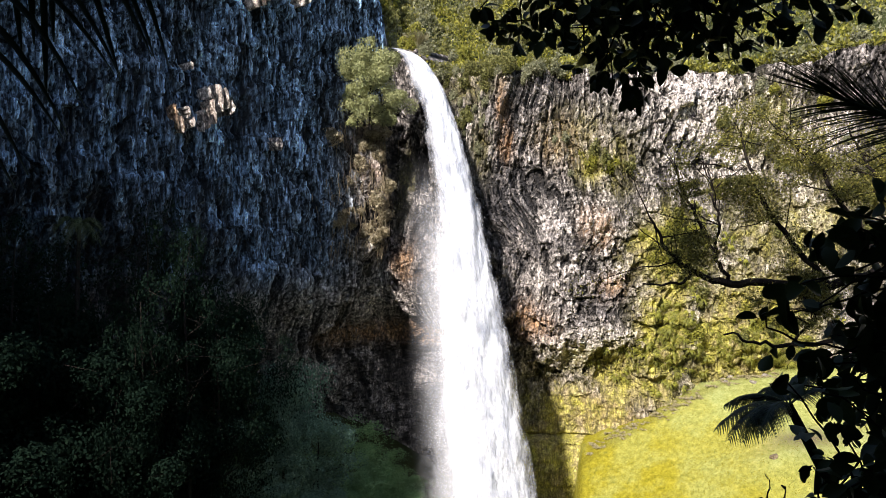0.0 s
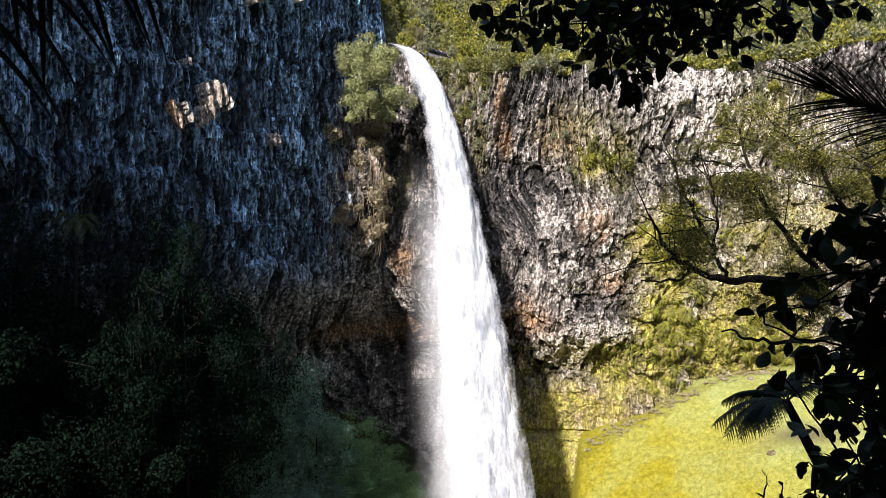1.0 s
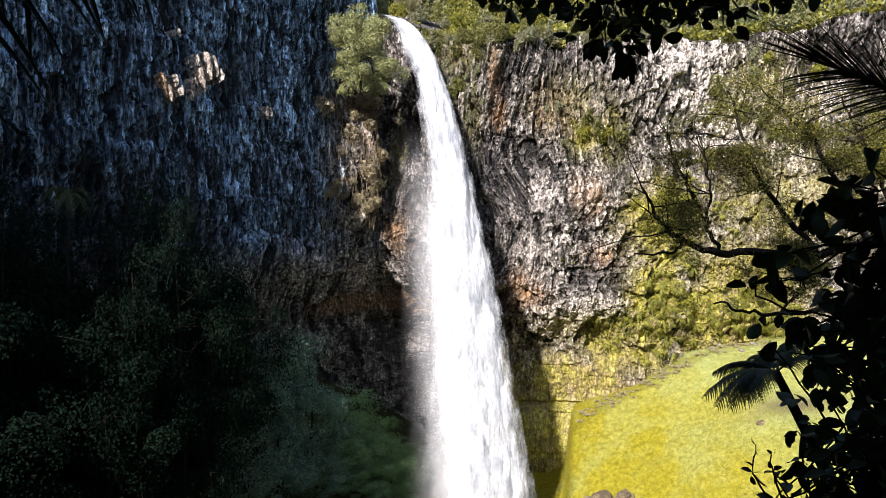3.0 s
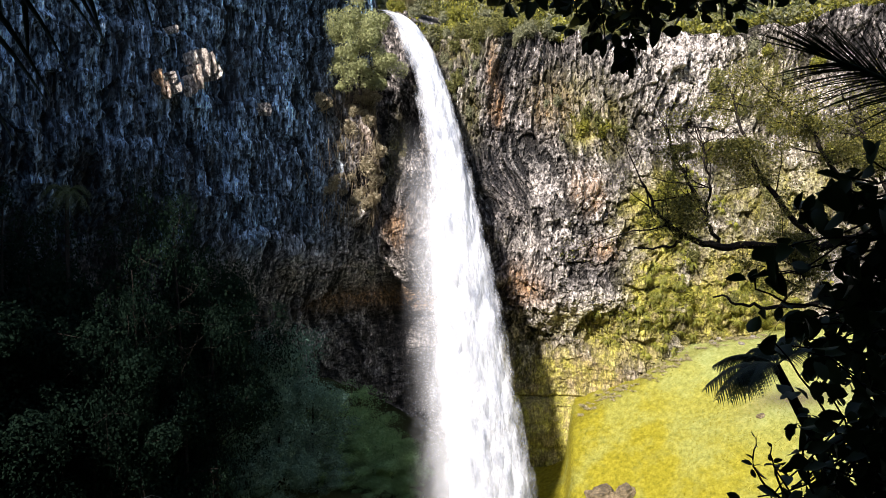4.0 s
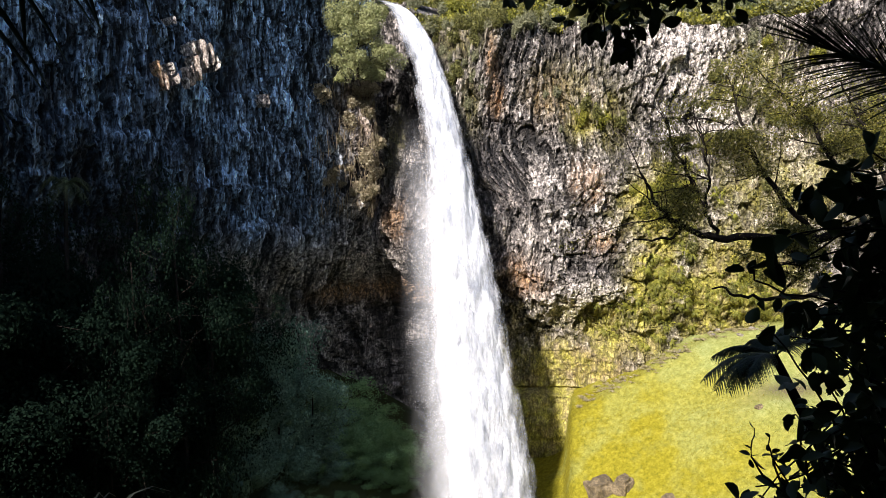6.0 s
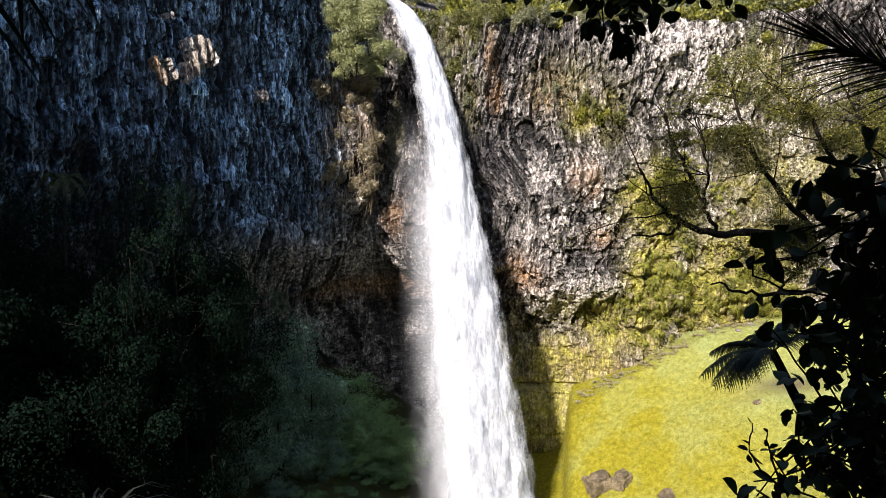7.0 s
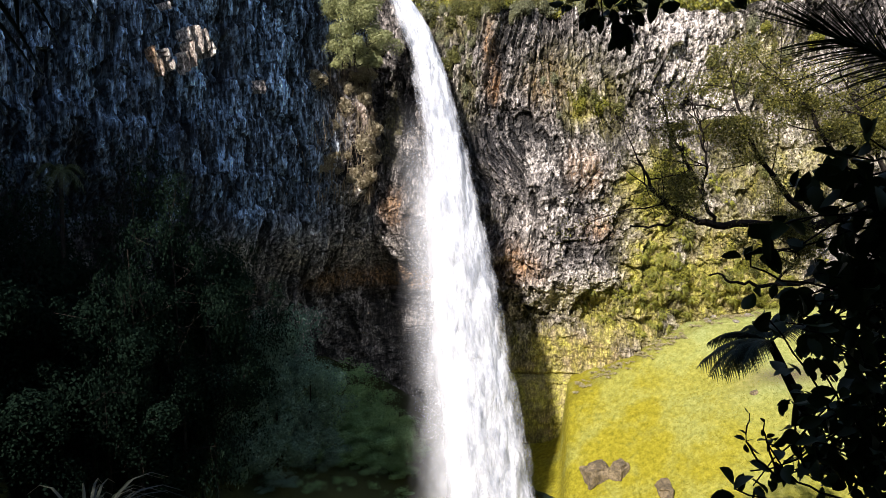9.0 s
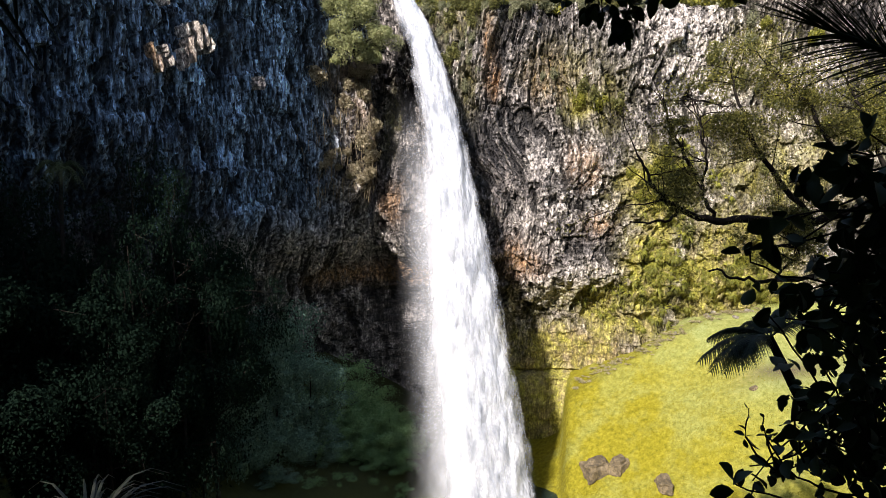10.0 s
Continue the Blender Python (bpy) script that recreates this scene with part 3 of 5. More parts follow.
def rock_columns():
    """Broken columns that stand proud of the shaded wall, far enough to catch the sun."""
    r = np.random.default_rng(17)
    wall = bpy.data.objects["cliff_left"]
    for s, out, z0, z1, wide, stain in ((80.9, 1.4, 44.8, 45.9, 0.32, 0.1), (81.3, 1.6, 45.1, 47.2, 0.28, 0.3), (81.3, 1.6, 47.9, 49.2, 0.3, 0.0), (81.75, 1.9, 45.5, 48.2, 0.3, 0.3), (82.2, 2.2, 46.6, 49.7, 0.32, 0.2), (82.65, 2.5, 46.9, 49.4, 0.26, 0.2), (83.1, 2.8, 46.6, 48.2, 0.24, 0.0),
                                        (78.2, 1.3, 44.5, 47.1, 0.34, 0.9), (78.6, 1.6, 44.3, 46.2, 0.3, 0.6), (79.0, 1.9, 45.8, 46.9, 0.26, 0.1), (79.4, 2.1, 44.9, 46.0, 0.2, 0.1), (90.1, 1.4, 44.6, 45.2, 0.14, 0.0), (90.4, 1.6, 44.3, 45.9, 0.14, 0.1),
                                        (86.3, 1.6, 57.6, 60.6, 0.4, 0.2), (86.8, 1.9, 58.0, 61.0, 0.34, 0.3), (87.3, 2.2, 58.6, 60.6, 0.3, 0.1), (87.8, 2.5, 59.4, 61.2, 0.3, 0.0), (92.6, 1.6, 59.8, 62.2, 0.4, 0.1), (93.1, 2.0, 60.2, 62.4, 0.34, 0.1), (79.4, 1.4, 50.2, 51.0, 0.22, 0.0)):
        k = np.interp(s, RUN, np.arange(len(RUN)))
        i = int(k)
        along = unit(WALL[i + 1] - WALL[i])
        front = np.array([along[1], -along[0]])
        levels = np.linspace(z0 + 0.1 * (z1 - z0), z1 - 0.12 * (z1 - z0), 8)
        ring = []
        for j, z in enumerate(levels):
            taper = 0.85 + 0.15 * np.sin(np.pi * (0.12 + 0.76 * j / 7))
            shift = s - 0.24 * (z - 0.5 * (z0 + z1))
            at = np.array([np.interp(shift, RUN, WALL[:, 0]), np.interp(shift, RUN, WALL[:, 1])]) + front * 0.075 * (z - 45)
            for a, o in ((-0.5, -1.2), (-0.5, 0.8), (-0.3, 1.0), (0.3, 1.0), (0.5, 0.7), (0.5, -1.2)):
                a, o = a * 0.62 * wide * taper + r.normal() * 0.035, (o * out if o > 0 else o) * (taper if o > 0 else 1) + r.normal() * 0.04
                ring.append((*(at + along * a + front * o), z + r.normal() * 0.08))
        faces = [(j * 6 + q, j * 6 + (q + 1) % 6, j * 6 + 6 + (q + 1) % 6, j * 6 + 6 + q) for j in range(7) for q in range(6)]
        faces += [(5, 4, 3, 2, 1, 0), (42, 43, 44, 45, 46, 47)]
        me = mesh_of("rock_column", ring, faces, ROCK, smooth=False)
        # columns carry paler rock and none of the wall's shade tint
        for name, amount in (("pale", 0.75), ("ochre", stain), ("tone", 0.62), ("moss", 0.0), ("shade_tint", 0.0), ("wet_shade", 0.0)):
            layer(me, name, np.full(48, amount))
        part("rock_column", me, wall)


rock_columns()


# ---- waterfall ----
def build_fall():
    fall = thing("waterfall", "tall white waterfall plunging from a notch in the cliff rim", "waterfall", kind="stuff")
    drop = np.linspace(0, 1, 280) ** 1.35 * 59.0
    time = np.sqrt(2 * drop / 9.8)
    cy = 84.5 - 5.3 * time
    zc = 58.9 - drop

    def sheet(name, x_shift, wide, y_shift, body, cover, seed, cols=60, bulge=1.0, mat=WATER):
        u = np.linspace(-1, 1, cols)
        cx = -6.75 + 1.62 * (1 - np.exp(-time / 0.45)) + 3.13 * time + x_shift
        half = (0.55 + 1.25 * np.minimum(drop / 6, 1) ** 0.7 + 0.076 * drop) * wide
        U, D = np.meshgrid(u, drop)
        X = cx[:, None] + half[:, None] * U + 0.15 * fbm(U * 2 + 5, D / 3, 3, seed)
        lump = fbm(X / 1.0, D / 3.4 + 20, 4, seed + 3)
        Y = cy[:, None] + y_shift - bulge * half[:, None] * 0.55 * np.sqrt(np.maximum(1 - U * U, 0)) - 0.55 * lump * np.minimum(1, D / 6)
        Z = zc[:, None] + 0 * U
        me = mesh_of(name, np.stack([X, Y, Z], -1).reshape(-1, 3), grid_faces(len(drop), cols), mat)
        uv = me.uv_layers.new(name="flow")
        idx = np.empty(len(me.loops), np.int32)
        me.loops.foreach_get("vertex_index", idx)
        flow = np.stack([(half[:, None] * U).ravel() + seed, (-D + 0.25 * X).ravel()], 1)[idx]
        uv.data.foreach_set("uv", flow.astype(np.float32).ravel())
        edge = 1 - np.abs(U) ** 2.2
        veil = 1 - 0.42 * step(0.3, -0.6, U) * step(3, 10, D) * (1 - 0.6 * step(16, 32, D))
        layer(me, "body", np.clip(body * edge * veil, 0, 1))
        soft = step(0, 0.25, 1 - np.abs(U)) if mat is WATER else step(0, 1.0, 1 - np.abs(U)) ** 1.4 * step(14, 38, D)
        layer(me, "cover", np.clip(cover * soft, 0, 1))
        return part(name, me, fall)

    sheet("water_core", 0.25, 0.78, 0.0, 0.98, 1.0, 3)
    sheet("water_curtain", 0.05, 1.05, 0.9, 0.82, 0.9, 11)
    sheet("water_spray", -0.55, 1.2, -0.8, 0.5, 0.6, 23)
    sheet("water_mist", -2.0, 0.95, 0.5, 1.0, 0.56, 37, mat=MIST)
    sheet("water_mist", -2.4, 1.15, 1.2, 1.0, 0.27, 53, mat=MIST)


build_fall()


# ---- pool ----
def build_pool():
    m, nt, sh = material("pool_water")
    sh.inputs["Base Color"].default_value = (0.02, 0.035, 0.028, 1)
    sh.inputs["Roughness"].default_value = 0.12
    bump(nt, sh, noise_node(nt, 1.6, 5, 0.6), 0.5, 0.1)
    bm = bmesh.new()
    ring = [bm.verts.new((-1 + 17 * math.cos(a) * (1 + 0.08 * math.sin(3 * a)), 64 + 14 * math.sin(a), 1.0)) for a in np.linspace(0, 2 * math.pi, 64, endpoint=False)]
    bm.faces.new(ring)
    me = bpy.data.meshes.new("water")
    bm.to_mesh(me)
    bm.free()
    me.materials.append(m)
    tagged(new("water", me), "dark green plunge pool under the waterfall", "pool", kind="structure")


build_pool()


# ---- plants ----
def crooked(a, b, n, wobble, r):
    t = np.linspace(0, 1, n)[:, None]
    p = np.asarray(a, float) * (1 - t) + np.asarray(b, float) * t
    length = np.linalg.norm(np.asarray(b, float) - np.asarray(a, float))
    w = np.cumsum(r.normal(size=(n, 3)), axis=0) * wobble * length / n
    return p + w * np.sin(np.pi * np.clip(t, 0, 1)) ** 0.5


def tree(name, label, height, spread, leaf_mat, leaves, leaf, seed, bark=None, trunk_r=0.18, bare=0.35, limbs=9, group="", lean=0.05, clump=0.8):
    """A tree of its own at the origin: trunk, limbs, and a crown of separate leaf clumps."""
    r = np.random.default_rng(seed)
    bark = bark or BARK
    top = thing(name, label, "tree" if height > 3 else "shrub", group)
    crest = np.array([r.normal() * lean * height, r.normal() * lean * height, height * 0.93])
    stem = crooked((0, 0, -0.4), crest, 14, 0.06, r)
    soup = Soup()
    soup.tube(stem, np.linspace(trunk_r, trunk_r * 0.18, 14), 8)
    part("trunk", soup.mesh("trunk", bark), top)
    tips = [stem[-1]]
    for k in range(limbs):
        f = bare + (1 - bare) * (k + 0.5 * r.random()) / limbs
        root = stem[min(13, int(f * 13))]
        a = k * 2.4 + r.normal() * 0.4
        fr = (f - bare) / (1 - bare)
        reach = spread * (0.55 + 0.6 * np.sin(np.pi * (0.15 + 0.8 * fr))) * r.uniform(0.6, 1.05) * 0.5
        end = root + np.array([np.cos(a) * reach, np.sin(a) * reach, reach * r.uniform(0.1, 0.7)])
        limb = crooked(root, end, 7, 0.12, r)
        soup = Soup()
        soup.tube(limb, np.linspace(trunk_r * 0.42 * (1.1 - f), 0.012, 7), 5)
        for q in range(4):
            b0 = limb[2 + q]
            b1 = b0 + r.normal(size=3) * reach * 0.33 + np.array([0, 0, reach * 0.12])
            soup.tube(crooked(b0, b1, 4, 0.1, r), np.linspace(trunk_r * 0.12, 0.006, 4), 4)
            tips.append(b1)
        tips.extend(limb[4:])
        part("limb", soup.mesh("limb", bark), top)
    tips = np.array(tips)
    soup = Soup()
    tips = tips[r.permutation(len(tips))[:max(24, len(tips) * 2 // 3)]]
    at, way, facing = clumped(tips, clump * spread / 6, leaves, r, 1.0)
    keep = at[:, 2] > 0.02 * height
    far_leaves(soup, at[keep], way[keep], leaf * r.uniform(0.6, 1.3, keep.sum()), 0.6, r, facing[keep])
    part("crown", soup.mesh("crown", leaf_mat), top)
    return top


def shrub(name, label, height, spread, leaf_mat, leaves, leaf, seed, group=""):
    r = np.random.default_rng(seed)
    top = thing(name, label, "shrub", group)
    soup = Soup()
    tips = []
    for k in range(9):
        a = r.uniform(0, 6.28)
        end = np.array([np.cos(a) * spread * 0.42 * r.random(), np.sin(a) * spread * 0.42 * r.random(), height * r.uniform(0.5, 0.95)])
        p = crooked((0, 0, -0.3), end, 6, 0.1, r)
        soup.tube(p, np.linspace(0.05, 0.01, 6), 4)
        tips.extend(p[2:])
    part("woody_stem", soup.mesh("woody_stem", BARK), top)
    tips = np.array(tips)
    at, way, facing = clumped(tips[r.permutation(len(tips))[:22]], spread * 0.19, leaves, r, height / spread)
    keep = at[:, 2] > -0.15 * height
    soup = Soup()
    far_leaves(soup, at[keep], way[keep], leaf * r.uniform(0.6, 1.3, keep.sum()), 0.55, r, facing[keep])
    part("foliage", soup.mesh("foliage", leaf_mat), top)
    return top


def tussock(name, label, height, spread, blades, leaf_mat, seed, hang=0.6, group="", width=0.05):
    """A clump of long arching blades."""
    r = np.random.default_rng(seed)
    soup = Soup()
    for k in range(blades):
        a = r.uniform(0, 6.28)
        out = np.array([np.cos(a), np.sin(a), 0.0])
        n = 6
        t = np.linspace(0, 1, n)[:, None]
        ln = r.uniform(0.6, 1.1)
        p = out * spread * 0.5 * ln * t ** 1.3 + np.array([0, 0, 1.0]) * height * ln * (t - hang * t ** 2.6) + out * 0.1
        side = np.array([-out[1], out[0], 0.0]) * width * (1 - t ** 2)
        v = np.concatenate([p + side, p + [0, 0, width * 0.3], p - side])
        f = [(i + c * n, i + 1 + c * n, i + 1 + (c + 1) * n, i + (c + 1) * n) for c in (0, 1) for i in range(n - 1)]
        soup.add(v, np.array(f))
    ob = new(name, soup.mesh(name, leaf_mat))
    return tagged(ob, label, "plant", group)


def away(ob):
    """Takes a pattern thing out of the scene once it has been copied."""
    for o in (*ob.children_recursive, ob):
        bpy.data.objects.remove(o)


def plant(pattern, crest, pattern_height, wide=1.0, turn=0.0, ground=None):
    """A copy whose crest is at a point and whose foot stands on the land under it."""
    z = float(land(crest[0], crest[1])) if ground is None else ground
    k = (crest[2] - z) / (pattern_height * 1.08)
    wide = min(wide, max(1.7 * k, 0.45))
    return copy_thing(pattern, pose(crest[0], crest[1], z, 0, 0, turn) @ Matrix.Diagonal((wide, wide, k, 1)))


R = random.Random(3)

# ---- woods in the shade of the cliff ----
dense = [tree("tree", "dark green broadleaf tree in deep shade", 14, 9, SHADE_DARK_LEAF, 26000, 0.205, 100 + i, limbs=14, bare=0.15, group="shaded woods", clump=1.0) for i in range(3)]
slim = [tree("tree", "slim dark tree with a thin open crown in shade", 16, 6.5, SHADE_DARK_LEAF, 7000, 0.16, 120 + i, trunk_r=0.2, limbs=11, bare=0.3, group="shaded woods", clump=0.75) for i in range(2)]
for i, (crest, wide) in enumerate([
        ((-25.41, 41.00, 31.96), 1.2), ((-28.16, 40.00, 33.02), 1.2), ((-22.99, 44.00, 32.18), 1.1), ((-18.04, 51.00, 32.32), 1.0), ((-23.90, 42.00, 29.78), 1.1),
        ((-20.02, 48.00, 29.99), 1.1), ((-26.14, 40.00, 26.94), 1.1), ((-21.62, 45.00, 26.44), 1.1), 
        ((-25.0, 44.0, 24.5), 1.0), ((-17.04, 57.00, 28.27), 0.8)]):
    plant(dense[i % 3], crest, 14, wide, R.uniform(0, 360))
dull = [tree("tree", "dull blue-green tree in open shade under the cliff", 12, 9, LIFTED_DULL_LEAF, 12000, 0.25, 140 + i, limbs=12, bare=0.15, group="shaded woods", clump=0.8) for i in range(2)]
dull.append(tree("tree", "fresh green bushy tree in open shade beside the waterfall", 12, 9, FERN_LEAF, 12000, 0.25, 146, limbs=12, bare=0.1, group="shaded woods", clump=0.85))
for i, (crest, wide) in enumerate([
        ((-7.81, 69.00, 11.67), 0.80), ((-5.01, 71.00, 10.18), 0.70), ((-9.90, 67.00, 11.00), 0.80), ((-3.10, 71.50, 7.80), 0.60), ((-6.89, 68.00, 7.04), 0.70), ((-11.86, 65.00, 10.01), 0.80), ((-4.09, 70.00, 5.59), 0.60), ((-10.13, 64.00, 4.72), 0.70), ((-7.04, 66.00, 3.18), 0.60), ((-12.80, 61.00, 6.40), 0.70), ((-14.64, 58.00, 8.82), 0.80), ((-4.25, 67.00, 2.37), 0.55), ((-17.04, 57.00, 24.42), 0.95), ((-19.2, 55.0, 20.5), 0.9), ((-17.8, 56.5, 15.5), 0.9), ((-20.5, 53.0, 25.0), 0.9), ((-14.75, 61.50, 22.89), 0.9), ((-12.29, 65.00, 19.51), 0.9), ((-15.91, 60.00, 18.85), 0.9), ((-9.69, 70.00, 15.74), 0.85), ((-13.01, 64.50, 14.45), 0.85),
        ((-7.03, 73.00, 11.88), 0.75), ((-9.99, 68.00, 11.09), 0.8), ((-4.62, 74.00, 9.07), 0.6), ((-14.39, 60.00, 13.28), 0.9), ((-11.47, 63.50, 11.54), 0.9), ((-7.22, 69.00, 9.01), 0.7), ((-17.04, 57.00, 16.72), 0.9), ((-4.56, 73.00, 5.71), 0.6)]):
    plant(dull[2 if crest[0] > -10 or i < 10 else i % 2], crest, 12, wide, R.uniform(0, 360))
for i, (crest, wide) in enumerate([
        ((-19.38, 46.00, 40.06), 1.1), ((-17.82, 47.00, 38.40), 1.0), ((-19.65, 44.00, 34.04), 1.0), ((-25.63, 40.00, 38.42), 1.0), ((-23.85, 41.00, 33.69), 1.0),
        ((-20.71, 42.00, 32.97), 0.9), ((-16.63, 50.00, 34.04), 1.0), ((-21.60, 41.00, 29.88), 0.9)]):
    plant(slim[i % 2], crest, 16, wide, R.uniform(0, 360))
# unseen trees added round the path; their crowns close overhead to shade the foreground
shade = [tree("tree", "unseen dark broadleaf tree added over the path for shade", 14, 9, SHADE_DARK_LEAF, 6500, 0.38, 160 + i, limbs=11, bare=0.2, group="path trees", clump=0.9) for i in range(2)]
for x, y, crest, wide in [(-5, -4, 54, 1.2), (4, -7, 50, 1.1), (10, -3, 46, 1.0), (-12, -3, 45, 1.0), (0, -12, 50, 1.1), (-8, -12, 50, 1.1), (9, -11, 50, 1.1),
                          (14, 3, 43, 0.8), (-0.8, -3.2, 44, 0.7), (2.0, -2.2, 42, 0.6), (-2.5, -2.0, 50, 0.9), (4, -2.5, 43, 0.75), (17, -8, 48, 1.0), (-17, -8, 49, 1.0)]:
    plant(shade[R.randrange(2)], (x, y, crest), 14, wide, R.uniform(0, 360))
dense += shade
for o in dense + slim + dull:
    away(o)


# ---- fern fronds and palm fronds ----
def pinnate(soup, spine, pinna, count, mat_width, droop, r, forward=0.5, teeth=0, start=0.1, plane=None):
    """A frond: a tapering spine with rows of pinnae on both sides."""
    spine = np.asarray(spine, float)
    t = np.linspace(0, 1, len(spine))
    soup.tube(spine, np.linspace(mat_width * 0.9, mat_width * 0.15, len(spine)), 5)
    for side in (-1, 1):
        for k in range(count):
            f = start + (1 - start) * (k + 0.3 * r.random()) / count
            p = np.array([np.interp(f, t, spine[:, c]) for c in range(3)])
            q = np.array([np.interp(min(1, f + 0.03), t, spine[:, c]) for c in range(3)])
            d = unit(q - p + 1e-6)
            s = unit(np.cross(d, plane if plane is not None else np.array([0, 0, 1.0])))
            w = unit(s * side + d * forward + r.normal(size=3) * 0.06)
            ln = pinna * (np.sin(np.pi * (0.12 + 0.86 * f)) ** 0.7) * r.uniform(0.85, 1.1)
            n = 5
            tt = np.linspace(0, 1, n)[:, None]
            c = p + w * ln * tt - np.array([0, 0, 1.0]) * ln * droop * tt ** 2
            half = d * mat_width * (1 - tt ** 2) * 1.0
            if teeth:
                m = teeth
                for side2 in (-1, 1):
                    for j in range(m):
                        a = p + w * ln * (j / m) - np.array([0, 0, 1.0]) * ln * droop * (j / m) ** 2
                        ll = ln * 0.18 * (1 - (j / m) ** 1.5)
                        e = a + d * side2 * ll + w * ll * 0.35
                        h = w * ln / m * 0.5
                        soup.add(np.array([a - h, a + h, e + h * 0.3, e - h * 0.3]), np.array([(0, 1, 2, 3)]))
            v = np.concatenate([c + half, c - half])
            soup.add(v, np.array([(i, i + 1, n + i + 1, n + i) for i in range(n - 1)]))


def arc(a, b, sag, n=9):
    t = np.linspace(0, 1, n)[:, None]
    return np.asarray(a) * (1 - t) + np.asarray(b) * t + np.array([0, 0, 1.0]) * sag * 4 * t * (1 - t)


def tree_fern(name, label, height, reach, fronds, mat, seed, pinna=0.45):
    r = np.random.default_rng(seed)
    top = thing(name, label, "tree fern")
    soup = Soup()
    soup.tube(crooked((0, 0, -0.4), (0, 0, height), 8, 0.04, r), np.linspace(0.13, 0.09, 8), 8)
    part("trunk", soup.mesh("trunk", BARK), top)
    for k in range(fronds):
        a = k * 2.4 + r.normal() * 0.15
        ln = reach * r.uniform(0.8, 1.05)
        end = (np.cos(a) * ln, np.sin(a) * ln, height - ln * r.uniform(0.05, 0.45))
        soup = Soup()
        pinnate(soup, arc((0, 0, height), end, ln * 0.22, 12), pinna * ln / 1.8, 20, 0.02 * ln / 1.8, 0.25, r)
        part("frond", soup.mesh("frond", mat), top)
    return top


fern = tree_fern("tree_fern", "light green tree fern with drooping fronds against the shaded cliff", 9, 1.2, 22, leaf_material("pale_fern", (0.03, 0.045, 0.012), (0.05, 0.07, 0.02), (0.075, 0.095, 0.03)), 5)
plant(fern, (-22.83, 42.00, 37.40), 9.0, 1.3, 20)
away(fern)

# ---- shrubs of the rim and the slope above it ----
kinds = [shrub("shrub", "sunlit yellow-green shrub on the cliff rim", 2.4, 3.2, BRIGHT_LEAF, 950, 0.32, 201, "rim shrubs"),
         shrub("shrub", "olive green shrub on the cliff rim", 2.6, 3.0, OLIVE_LEAF, 950, 0.30, 202, "rim shrubs"),
         shrub("shrub", "grey-green shrub on the cliff rim", 2.2, 3.0, SAGE_LEAF, 1050, 0.28, 203, "rim shrubs"),
         shrub("shrub", "olive green shrub on the cliff rim", 3.2, 2.8, OLIVE_LEAF, 1050, 0.32, 204, "rim shrubs")]
for i in range(62):
    x = R.uniform(-8.5, 24) if i < 44 else R.uniform(22, 58)
    d = R.uniform(0, 1) ** 1.6
    y = float(np.interp(x, WALL[40:, 0], WALL[40:, 1])) + 0.5 + 24 * d
    if x < -2.5 and y < 87:
        continue
    z = max(float(rim(x)) - 0.3 + 0.04 * (y - 80), float(land(x, y)) - 0.3)
    s = R.uniform(0.6, 1.35)
    copy_thing(R.choice(kinds), pose(x, y, z, R.uniform(-10, 10), R.uniform(-10, 10), R.uniform(0, 360)) @ Matrix.Scale(s, 4))
for k in range(26):
    x = R.uniform(-4.5, 4.5)
    p = on_cliff(x, float(rim(x)) + R.uniform(0.3, 4.5))
    copy_thing(kinds[R.choice((0, 1, 2, 2))], Matrix.Translation(p) @ pose(0, 0, -0.2, R.uniform(0, 25), 0, R.uniform(0, 360)) @ Matrix.Scale(R.uniform(0.55, 0.95), 4))
for k in range(8):
    x = R.uniform(-10.0, -7.5)
    p = on_cliff(x, float(rim(x)) + R.uniform(0.3, 3.5), "cliff_left")
    copy_thing(kinds[R.choice((0, 1, 3))], Matrix.Translation(p) @ pose(0, 0, -0.2, 0, 0, R.uniform(0, 360)) @ Matrix.Scale(R.uniform(0.9, 1.5), 4))
# shrubs rooted in the face
for cx, cz, rx, rz, n, which in [(4.2, 53.4, 2.6, 1.6, 12, (2, 1)), (7.6, 55.8, 4.0, 1.4, 16, (2, 3)), (17.3, 43.3, 2.4, 2.0, 10, (0, 1, 1)),
                                 (38.0, 48.0, 5.5, 5.0, 22, (0, 2, 3)), (9.6, 54.0, 7.0, 0.9, 22, (2, 2, 1)), (21.3, 54.3, 6.0, 0.8, 14, (2, 1)), (42.8, 39.6, 7.0, 9.0, 24, (0, 1, 3)), (25.6, 33.8, 2.4, 3.4, 28, (0,)),
                                 (34.1, 25.1, 6.0, 4.0, 16, (0, 0, 1)), (3.4, 50.0, 1.4, 3.6, 16, (2, 2, 1)), (5.0, 46.5, 1.2, 3.0, 9, (2,)), (1.5, 54.3, 2.2, 0.7, 10, (2, 1, 3)), (-1.0, 54.8, 1.8, 0.7, 7, (2, 1)), (14.0, 46.3, 2.0, 3.0, 5, (2,))]:
    for k in range(int(0.7 * n)):
        p = on_cliff(cx + R.gauss(0, 0.6) * rx, min(cz + R.gauss(0, 0.6) * rz, 55), out=-0.1)
        s = R.uniform(0.3, 0.8)
        copy_thing(kinds[R.choice(which)], Matrix.Translation(p) @ pose(0, 0, 0, R.uniform(20, 60), 0, R.uniform(-40, 40)) @ Matrix.Scale(s, 4))
for o in kinds:
    away(o)

